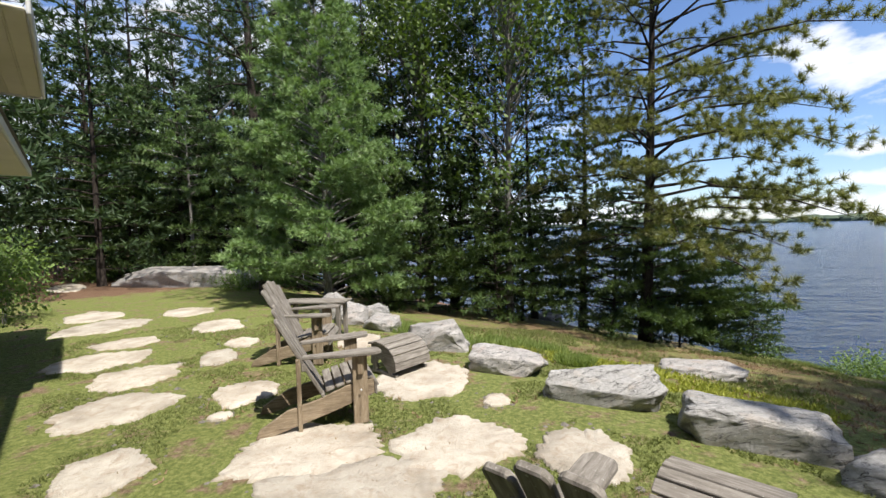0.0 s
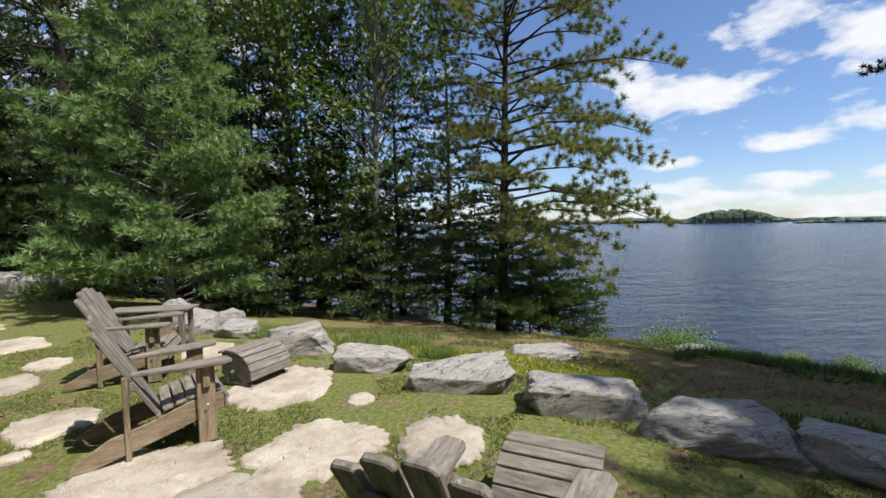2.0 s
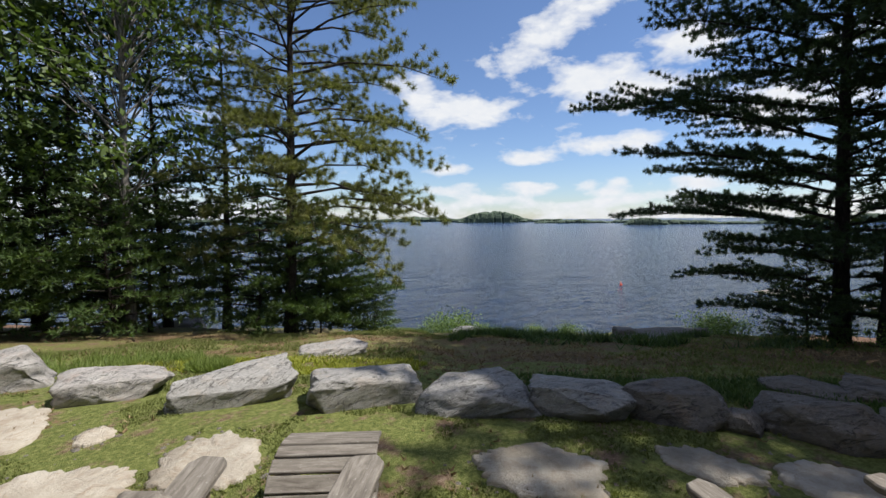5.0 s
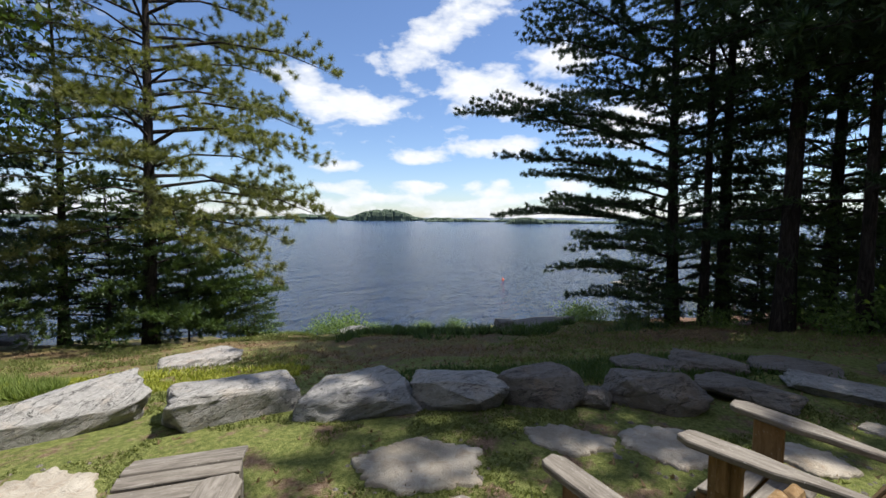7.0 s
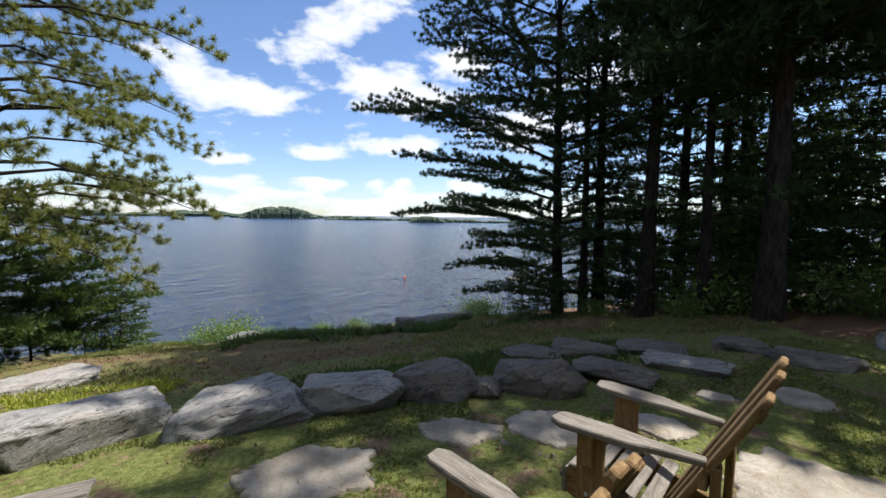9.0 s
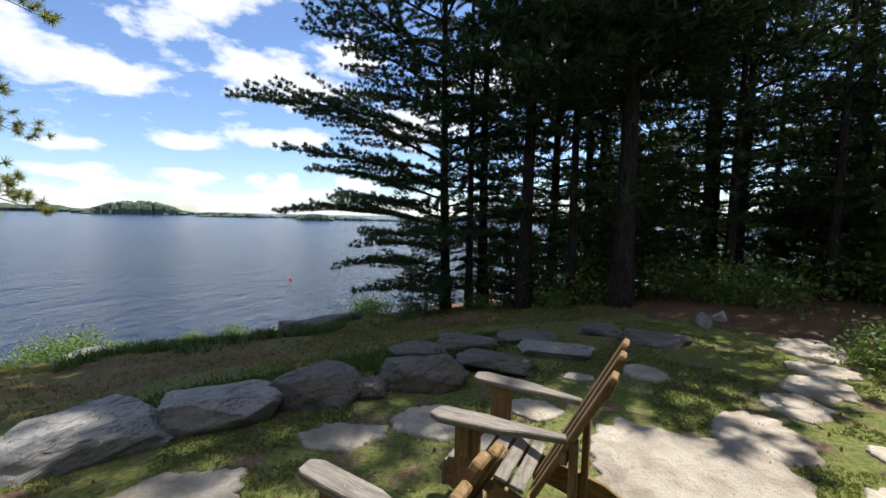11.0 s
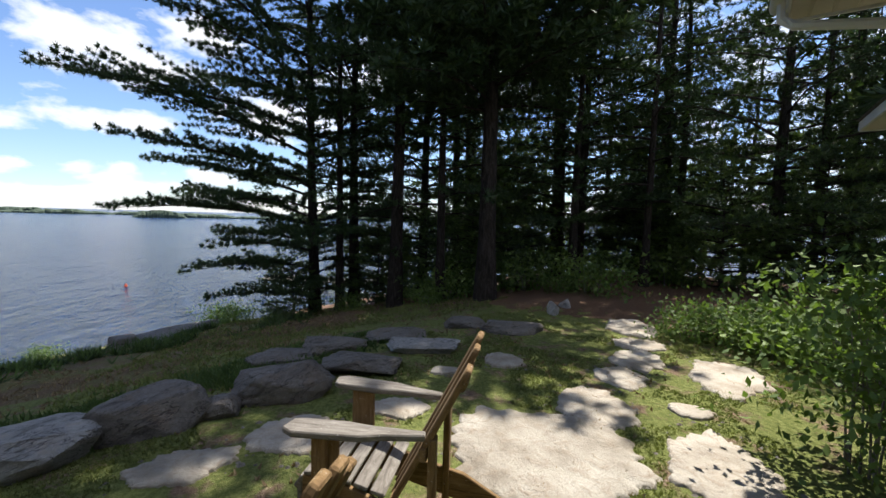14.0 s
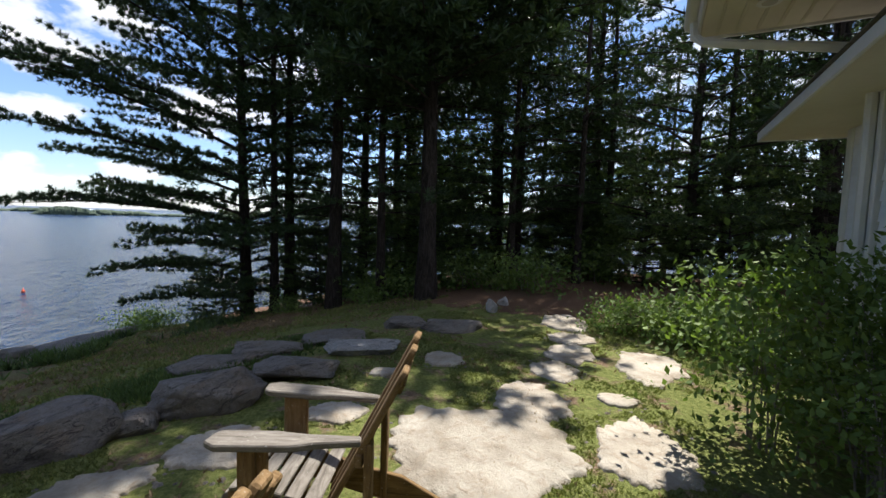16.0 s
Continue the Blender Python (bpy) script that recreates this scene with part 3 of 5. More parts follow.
# ---- boulders ----
def boulder(x, y, length, deep, height, turn, seed, material, label, sunk=0.35, boxy=0.6, z=None):
    """A weathered boulder: a cut and worn block, length along its own x, sunk into the ground."""
    rng = random.Random(seed)
    bm = bmesh.new()
    for k in range(20 if boxy < 0.68 else 26):
        d = Vector((rng.gauss(0, 1), rng.gauss(0, 1), rng.gauss(0, 1))).normalized()
        d = Vector([math.copysign(abs(c) ** boxy, c) for c in d])
        bm.verts.new(d * rng.uniform(0.82, 1.0))
    hull = bmesh.ops.convex_hull(bm, input=list(bm.verts))
    bmesh.ops.delete(bm, geom=[v for v in bm.verts if not v.link_faces], context="VERTS")
    bmesh.ops.dissolve_limit(bm, angle_limit=radians(14), verts=list(bm.verts), edges=list(bm.edges))
    bmesh.ops.bevel(bm, geom=list(bm.edges), offset=0.035 + 0.16 * max(0.0, boxy - 0.5), segments=2, profile=0.6, affect="EDGES", clamp_overlap=True)
    bmesh.ops.triangulate(bm, faces=list(bm.faces))
    for k in range(3):
        long_edges = [e for e in bm.edges if e.calc_length() > 0.16]
        if long_edges and len(bm.verts) < 6000:
            bmesh.ops.subdivide_edges(bm, edges=long_edges, cuts=1)
            bmesh.ops.triangulate(bm, faces=list(bm.faces))
    off = Vector((seed * 3.7, seed * 1.9, seed * 0.7))
    for v in bm.verts:
        p = v.co.copy()
        p *= 1 + 0.07 * noise.fractal(p * 1.4 + off, 1.0, 2.0, 4) + 0.05 * noise.fractal(p * 6 + off, 1.0, 2.1, 4)
        layer = 0.022 * noise.noise(Vector((p.x * 0.8, p.y * 0.8, p.z * 7)) + off)
        v.co = p + Vector((p.x, p.y, 0)) * layer
    lo = [min(v.co[i] for v in bm.verts) for i in range(3)]
    hi = [max(v.co[i] for v in bm.verts) for i in range(3)]
    want = (length, deep, height * 1.45)
    for v in bm.verts:
        v.co = Vector([((v.co[i] - lo[i]) / (hi[i] - lo[i]) - (0.5 if i < 2 else 1.0)) * want[i] for i in range(3)])
    top = 0.0
    for f in bm.faces:
        f.smooth = True
    ob = part("boulder", bm, material)
    base = land(x, y) if z is None else z
    ob.matrix_world = pose(x, y, base + height - top, rng.uniform(-4, 4), rng.uniform(-4, 4), turn)
    tagged(ob, label, "boulder", "boulders edging the terrace")
    return ob


# x, y, length, depth, height, turn, seed, material, boxy
ROCKS_NORTH = [
    (-0.17, 6.05, 0.98, 0.66, 0.37, -8, 4, M_ROCK_PALE, 0.6),
    (0.74, 4.97, 0.92, 0.58, 0.30, -12, 6, M_ROCK_PALE, 0.6),
    (1.45, 4.00, 1.12, 0.62, 0.32, -10, 8, M_ROCK, 0.5),
    (2.36, 3.16, 1.08, 0.62, 0.29, -24, 12, M_ROCK, 0.55),
    (2.90, 2.36, 1.14, 0.66, 0.26, -48, 15, M_ROCK, 0.5),
    (-1.10, 7.22, 0.68, 0.50, 0.26, -10, 41, M_ROCK_PALE, 0.75),
    (-1.75, 7.85, 0.64, 0.58, 0.42, 20, 43, M_ROCK_PALE, 0.8),
    (-2.18, 8.28, 0.62, 0.55, 0.56, -15, 45, M_ROCK_PALE, 0.9),
    (-1.45, 8.30, 0.70, 0.55, 0.36, -30, 46, M_ROCK, 0.8),
]
ROCKS_SOUTH = [
    (3.45, 1.60, 0.90, 0.60, 0.26, -62, 17, M_ROCK, 0.55),
    (3.88, 1.05, 0.80, 0.60, 0.30, -70, 20, M_ROCK_WARM, 0.75),
    (3.95, 0.57, 0.32, 0.30, 0.14, 10, 22, M_ROCK_WARM, 0.8),
    (4.28, 0.18, 0.92, 0.66, 0.28, -80, 23, M_ROCK_WARM, 0.65),
    (4.73, -0.57, 0.82, 0.56, 0.15, -94, 27, M_ROCK_WARM, 0.7),
    (5.30, -1.33, 0.92, 0.52, 0.10, -100, 31, M_ROCK, 0.65),
    (5.90, -2.72, 0.92, 0.56, 0.12, -112, 34, M_ROCK_WARM, 0.7),
    (6.40, -2.17, 0.66, 0.52, 0.12, -106, 36, M_ROCK_WARM, 0.7),
    (5.80, -0.30, 0.80, 0.60, 0.15, -90, 38, M_ROCK_WARM, 0.75),
    (5.50, 0.33, 0.75, 0.52, 0.11, -84, 39, M_ROCK_WARM, 0.7),
    (6.05, -1.10, 0.85, 0.55, 0.10, -98, 40, M_ROCK_WARM, 0.7),
]
for x, y, length, deep, high, turn, seed, material, boxy in ROCKS_NORTH + ROCKS_SOUTH:
    words = {"grey_gneiss": "weathered grey gneiss boulder with pale streaks", "brown_boulder": "rounded brown-grey boulder half sunk in the bank", "pale_quartz_boulder": "pale quartz-streaked boulder at the terrace edge"}[material.name]
    boulder(x, y, length, deep, high, turn, seed, material, words, boxy=boxy)
boulder(3.70, 6.15, 1.15, 0.75, 0.16, -20, 51, M_ROCK_PALE, "flat pale rock lying in the slope", z=-0.61)
boulder(10.5, 9.15, 1.25, 0.80, 0.42, -40, 53, M_ROCK, "grey boulder on the bank above the water", z=-2.35)
boulder(12.3, 4.85, 0.62, 0.55, 0.30, -40, 55, M_ROCK_WARM, "dark squarish rock at the water's edge", boxy=0.35)
boulder(12.9, 4.0, 2.8, 1.3, 0.16, -52, 56, M_ROCK_WARM, "low dark shelf of bedrock by the water")
boulder(3.6, 18.0, 2.8, 1.6, 0.75, -20, 57, M_ROCK_WARM, "dark shoreline boulder in the shade", z=-2.75)
boulder(7.9, 12.9, 0.60, 0.45, 0.22, 0, 59, M_ROCK, "small grey stone under the pine", z=-1.95)
boulder(-8.6, 14.6, 6.2, 2.0, 0.62, -12, 61, M_ROCK_PALE, "long low whaleback of pale bedrock", boxy=0.8)
boulder(6.80, -3.85, 0.26, 0.22, 0.22, 0, 63, M_ROCK_PALE, "small white round stone on the bank", boxy=0.9)
boulder(7.3, -4.35, 0.24, 0.22, 0.16, 0, 64, M_ROCK_PALE, "small pale stone by the path", boxy=0.9)


# ---- flagstones ----
# x, y, half width, half depth, turn
FLAGS_NORTH = [
    (-12.97, 14.46, 0.53, 1.76, 41),
    (-7.43, 8.83, 0.55, 0.76, 40),
    (-6.35, 7.75, 0.79, 0.64, 39),
    (-4.94, 6.49, 0.48, 0.40, 37),
    (-4.61, 5.55, 0.58, 0.53, 39),
    (-3.64, 4.85, 0.53, 0.50, 36),
    (-3.15, 3.95, 0.58, 0.48, 38),
    (-2.42, 2.85, 0.32, 0.37, 39),
    (-5.58, 9.14, 0.53, 0.64, 31),
    (-4.12, 7.60, 0.44, 0.64, 28),
    (-3.06, 5.58, 0.26, 0.45, 28),
    (-2.05, 3.70, 0.11, 0.10, 28),
    (-3.11, 6.36, 0.26, 0.32, 26),
    (-2.08, 4.24, 0.33, 0.37, 25),
]
FLAGS_MIDDLE = [
    (-1.08, 3.12, 0.56, 0.46, 18),
    (-0.60, 2.58, 0.60, 0.34, 12),
    (0.09, 3.14, 0.58, 0.44, -2),
    (0.97, 2.93, 0.34, 0.40, -19),
    (-0.27, 4.52, 0.54, 0.60, 3),
    (0.45, 3.91, 0.13, 0.16, -7),
    (-1.32, 6.25, 0.34, 0.55, 11),
    (2.37, 1.33, 0.46, 0.28, -56),
    (3.17, 0.60, 0.34, 0.20, -73),
    (3.47, -0.03, 0.35, 0.32, -85),
    (3.73, -0.83, 0.27, 0.21, -98),
]
FLAGS_SOUTH = [
    (2.94, -1.68, 0.70, 0.66, -116),
    (3.46, -2.42, 0.36, 0.46, -123),
    (4.70, -2.12, 0.25, 0.26, -112),
    (4.51, -1.39, 0.16, 0.12, -104),
    (4.06, -3.12, 0.28, 0.36, -126),
    (4.52, -3.66, 0.32, 0.40, -128),
    (2.52, -2.72, 0.36, 0.54, -136),
    (3.87, -4.28, 0.40, 0.62, -138),
    (3.21, -3.19, 0.18, 0.15, -134),
    (5.73, -4.57, 0.40, 0.62, -128),
    (4.98, -4.12, 0.34, 0.34, -120),
]
FLAGS = FLAGS_NORTH + FLAGS_MIDDLE + FLAGS_SOUTH


def flagstone(x, y, a, b, turn, seed):
    """A sandstone slab with a chipped, uneven outline."""
    n = 112
    off = Vector((seed * 5.3, seed * 2.1, 0))
    bm = bmesh.new()
    rings = []
    rnd = random.Random(seed)
    count = rnd.randint(6, 8)
    sides = [(2 * math.pi * (k + rnd.uniform(-0.3, 0.3)) / count, rnd.uniform(0.82, 1.08)) for k in range(count)]
    for scale, z in ((1.03, -0.05), (1.0, 0.010), (0.965, 0.019), (0.6, 0.022), (0.25, 0.022)):
        loop = []
        for k in range(n):
            t = 2 * math.pi * k / n
            c, s = math.cos(t), math.sin(t)
            w = Vector((c, s, 0))
            r = min(d / math.cos(t - phi) for phi, d in sides if math.cos(t - phi) > 0.2)
            r = min(r, 1.35) * (1.05 + 0.10 * noise.noise(w * 2.3 + off) + 0.12 * noise.noise(w * 6.0 + off) + 0.09 * noise.noise(w * 13 + off) + 0.06 * noise.noise(w * 27 + off))
            r *= scale + (0.02 * noise.noise(w * 9 + off) if scale > 0.9 else 0)
            loop.append(bm.verts.new((0.86 * a * r * c, 0.84 * b * r * s, z + 0.006 * noise.noise(Vector((a * r * c, b * r * s, 0)) * 5 + off))))
        rings.append(loop)
    for p, q in zip(rings, rings[1:]):
        for k in range(n):
            bm.faces.new((p[k], p[(k + 1) % n], q[(k + 1) % n], q[k]))
    bm.faces.new(rings[-1])
    for f in bm.faces:
        f.smooth = True
    ob = part("flagstone", bm, M_FLAG)
    ob.matrix_world = pose(x, y, land(x, y) + 0.004, 0, 0, turn)
    return tagged(ob, "irregular tan sandstone flagstone set in the turf", "flagstone", "flagstones of the terrace")


for k, (x, y, a, b, turn) in enumerate(FLAGS):
    flagstone(x, y, a, b, turn, k)


def stone_chips(seed, count):
    """Crumbs of sandstone and pebbles lying round the flagstones."""
    rng = random.Random(seed)
    verts, faces = [], []
    for k in range(count):
        x, y, a, b, turn = FLAGS[rng.randrange(len(FLAGS))]
        t, q = rng.uniform(0, 6.28), rng.uniform(0.95, 1.3)
        c, s = math.cos(radians(turn)), math.sin(radians(turn))
        dx, dy = a * q * math.cos(t), b * q * math.sin(t)
        px, py = x + dx * c - dy * s, y + dx * s + dy * c
        r = rng.uniform(0.006, 0.024) * (1 if rng.random() < 0.9 else 1.8)
        base, z = len(verts), land(px, py)
        spin = rng.uniform(0, 6.28)
        for j in range(5):
            w = spin + j * 1.2566
            verts.append((px + r * rng.uniform(0.7, 1.2) * math.cos(w), py + r * rng.uniform(0.7, 1.2) * math.sin(w), z))
        verts.append((px, py, z + r * rng.uniform(0.35, 0.7)))
        faces += [(base + j, base + (j + 1) % 5, base + 5) for j in range(5)]
    ob = part("stone_chips", mesh_of("stone_chips", verts, faces), M_ROCK_WARM)
    return tagged(ob, "crumbs of sandstone and pebbles round the flagstones", "pebbles", kind="stuff")


stone_chips(7, 800)


# ---- garden chairs ----
ARM_Z = 0.622


def arm_outline(flip):
    pts = [(-0.055, 0.03), (0.035, 0.05), (0.075, 0.0), (0.075, -0.30), (0.045, -0.40), (0.02, -0.585), (-0.03, -0.585), (-0.045, -0.36), (-0.075, -0.22), (-0.075, 0.0)]
    return [(-x, y) for x, y in reversed(pts)] if flip else pts


def garden_chair(material, label):
    """A slatted reclining garden chair: origin on the ground under the middle of the arm fronts, facing +y."""
    chair = new("garden_chair")
    tagged(chair, label, "chair", "garden chairs on the terrace")
    for side in (-1, 1):
        arm = part("armrest", prism(arm_outline(side < 0), 0.03, 0.006), material, chair)
        arm.matrix_local = pose(side * 0.315, 0.03, ARM_Z - 0.03, 0.5, 0, -side * 6)
        board("front_leg", (0.036, 0.125, ARM_Z - 0.03), pose(side * 0.285, -0.10, (ARM_Z - 0.03) / 2), material, chair, wobble=0.002)
        board("leg_bracket", (0.03, 0.05, 0.16), pose(side * 0.318, -0.10, ARM_Z - 0.115), material, chair)
        board("rear_leg", (0.075, 0.036, ARM_Z - 0.02), pose(side * 0.245, -0.585, (ARM_Z - 0.02) / 2), material, chair, wobble=0.002)
        # side rail that runs down to the ground behind
        rail = prism([(0.02, 0.36), (0.02, 0.23), (-0.35, 0.12), (-0.82, 0.0), (-0.92, 0.0), (-0.89, 0.07), (-0.68, 0.19), (-0.45, 0.24), (-0.2, 0.33)], 0.032, 0.004)
        ob = part("side_rail", rail, grain(material, 0), chair)
        ob.matrix_local = Matrix(((0, 0, 1, side * 0.25 - 0.016), (1, 0, 0, 0), (0, 1, 0, 0), (0, 0, 0, 1)))
    # seat: slats along a dished curve
    seat = [(0.035, 0.325, -55), (-0.02, 0.375, -12), (-0.10, 0.372, 4), (-0.18, 0.357, 11), (-0.26, 0.338, 14), (-0.34, 0.317, 15)]
    for y, z, tilt in seat:
        board("seat_slat", (0.535, 0.068, 0.022), pose(0, y, z, tilt, 0, 0), material, chair, 0.005, wobble=0.0015)
    board("front_apron", (0.53, 0.022, 0.10), pose(0, 0.035, 0.27), material, chair)
    # fanned back of five slats with a rounded top
    tall = [0.77, 0.83, 0.85, 0.83, 0.77]
    for k in range(5):
        i = k - 2
        outline = [(-0.042, 0), (0.042, 0), (0.057, tall[k] - 0.02), (0.040, tall[k]), (-0.040, tall[k]), (-0.057, tall[k] - 0.02)]
        slat = part("back_slat", prism(outline, 0.028, 0.006), material, chair)
        slat.matrix_local = pose(i * 0.094, -0.365, 0.262) @ pose(0, 0, 0, 117, 0, 0) @ pose(0, 0, 0, 0, 0, -i * 2.7) @ pose(0, 0, abs(i) * 0.008)
    board("back_rail", (0.56, 0.034, 0.062), pose(0, -0.545, 0.525), material, chair)
    board("back_rail", (0.52, 0.03, 0.06), pose(0, -0.395, 0.255, 20, 0, 0), material, chair)
    board("back_rail", (0.46, 0.024, 0.05), pose(0, -0.710, 0.83, 27, 0, 0), material, chair)
    for side in (-1, 1):
        bolt = bmesh.new()
        bmesh.ops.create_cone(bolt, cap_ends=True, segments=10, radius1=0.009, radius2=0.006, depth=0.01)
        part("bolt", bolt, M_STEEL, chair).matrix_local = pose(side * 0.336, -0.10, 0.30, 0, 90 * side, 0)
    return chair


def footstool(material, label):
    """A footstool with a rolled slatted top: origin on the ground, slats along x, low edge to +y."""
    stool = new("footstool")
    tagged(stool, label, "footstool", "footstools of the garden chairs")
    curve = [(-0.21, 0.335, 12), (-0.115, 0.355, 4), (-0.02, 0.35, -8), (0.07, 0.325, -22), (0.145, 0.275, -42), (0.195, 0.205, -62), (0.215, 0.125, -80)]
    for y, z, tilt in curve:
        board("slat", (0.53, 0.082, 0.022), pose(0, y, z, tilt, 0, 0), material, stool, 0.005, wobble=0.0015)
    for side in (-1, 1):
        panel = prism([(-0.24, 0.09), (-0.20, 0.09), (-0.07, 0.17), (0.06, 0.05), (0.16, 0.05), (0.20, 0.12), (0.185, 0.20), (0.135, 0.265), (0.065, 0.31), (-0.02, 0.335), (-0.12, 0.34), (-0.22, 0.32)], 0.03, 0.004)
        ob = part("side_panel", panel, grain(material, 0), stool)
        ob.matrix_local = Matrix(((0, 0, 1, side * 0.225 - 0.015), (1, 0, 0, 0), (0, 1, 0, 0), (0, 0, 0, 1)))
        board("foot_bar", (0.04, 0.44, 0.035), pose(side * 0.225, -0.02, 0.0185), material, stool)
        board("foot_post", (0.036, 0.07, 0.16), pose(side * 0.225, -0.17, 0.10), material, stool)
        board("foot_post", (0.036, 0.07, 0.08), pose(side * 0.225, 0.10, 0.068), material, stool)
    return stool


def heading(fx, fy):
    """Degrees to turn +y to that direction."""
    return math.degrees(math.atan2(-fx, fy))


grey_chair = garden_chair(M_GREYWOOD, "weathered grey slatted wooden garden chair on the flagstones")
grey_chair.matrix_basis = pose(-0.74, 3.80, land(-0.74, 3.80) + 0.012, 0, 0, heading(0.94, 0.34))
for x, y, fx, fy in ((-1.50, 5.42, 0.998, 0.06), (0.83, 1.50, 0.70, 0.71)):
    copy_thing(grey_chair, pose(x, y, land(x, y) + 0.012, 0, 0, heading(fx, fy)))
for ob in grey_chair.children:
    if ob.name.split(".")[0] in ("front_leg", "rear_leg", "leg_bracket", "side_rail"):
        ob.data.materials[0] = TAN[GREY.index(ob.data.materials[0])]
brown_chair = garden_chair(M_GREYWOOD, "grey-topped brown cedar garden chair with five back slats")
for ob in brown_chair.children:
    if ob.name.split(".")[0] in ("front_leg", "rear_leg", "back_slat", "back_rail", "leg_bracket", "side_rail"):
        ob.data.materials[0] = BROWN[GREY.index(ob.data.materials[0])]
NARROW = Matrix.Diagonal((0.86, 1, 1, 1))
brown_chair.matrix_basis = pose(2.56, -0.28, land(2.56, -0.28) + 0.012, 0, 0, heading(0.40, 0.917)) @ NARROW
copy_thing(brown_chair, pose(1.62, 0.39, land(1.62, 0.39) + 0.012, 0, 0, heading(0.44, 0.90)) @ NARROW)
stool = footstool(M_GREYWOOD, "weathered grey footstool with a rolled slatted top")
stool.matrix_basis = pose(-0.55, 4.85, land(-0.55, 4.85) + 0.014, 0, 0, heading(0.74, -0.67))
copy_thing(stool, pose(1.23, 1.90, land(1.23, 1.90) + 0.012, 0, 0, heading(-0.67, -0.74)))


bench = new("side_bench")
tagged(bench, "low weathered wooden bench standing behind the chairs", "bench")
for k in range(3):
    board("seat_slat", (1.05, 0.12, 0.03), pose(0, -0.13 + 0.13 * k, 0.545), M_GREYWOOD, bench, 0.006, wobble=0.002)
for sx in (-0.42, 0.42):
    board("leg_frame", (0.05, 0.36, 0.05), pose(sx, 0, 0.505), M_GREYWOOD, bench)
    for sy in (-0.14, 0.14):
        board("leg", (0.06, 0.06, 0.48), pose(sx, sy, 0.24), M_GREYWOOD, bench)
bench.matrix_basis = pose(-2.05, 6.65, land(-2.05, 6.65) + 0.004, 0, 0, heading(0.15, 0.99))


# ---- trees ----
def unit(v):
    return v / np.maximum(np.linalg.norm(v, axis=-1, keepdims=True), 1e-9)


def needle_blades(rng, at, way, count, length, width, wild):
    """Thin triangles in bunches round the points at, leaning along way."""
    c = np.repeat(at, count, 0)
    d = unit(np.repeat(way, count, 0) + wild * rng.normal(size=c.shape))
    side = unit(np.cross(d, rng.normal(size=c.shape)))
    ln = length * rng.uniform(0.7, 1.25, (len(c), 1))
    base = c + d * ln * 0.05
    return np.stack([base - side * width / 2, base + side * width / 2, c + d * ln], 1)


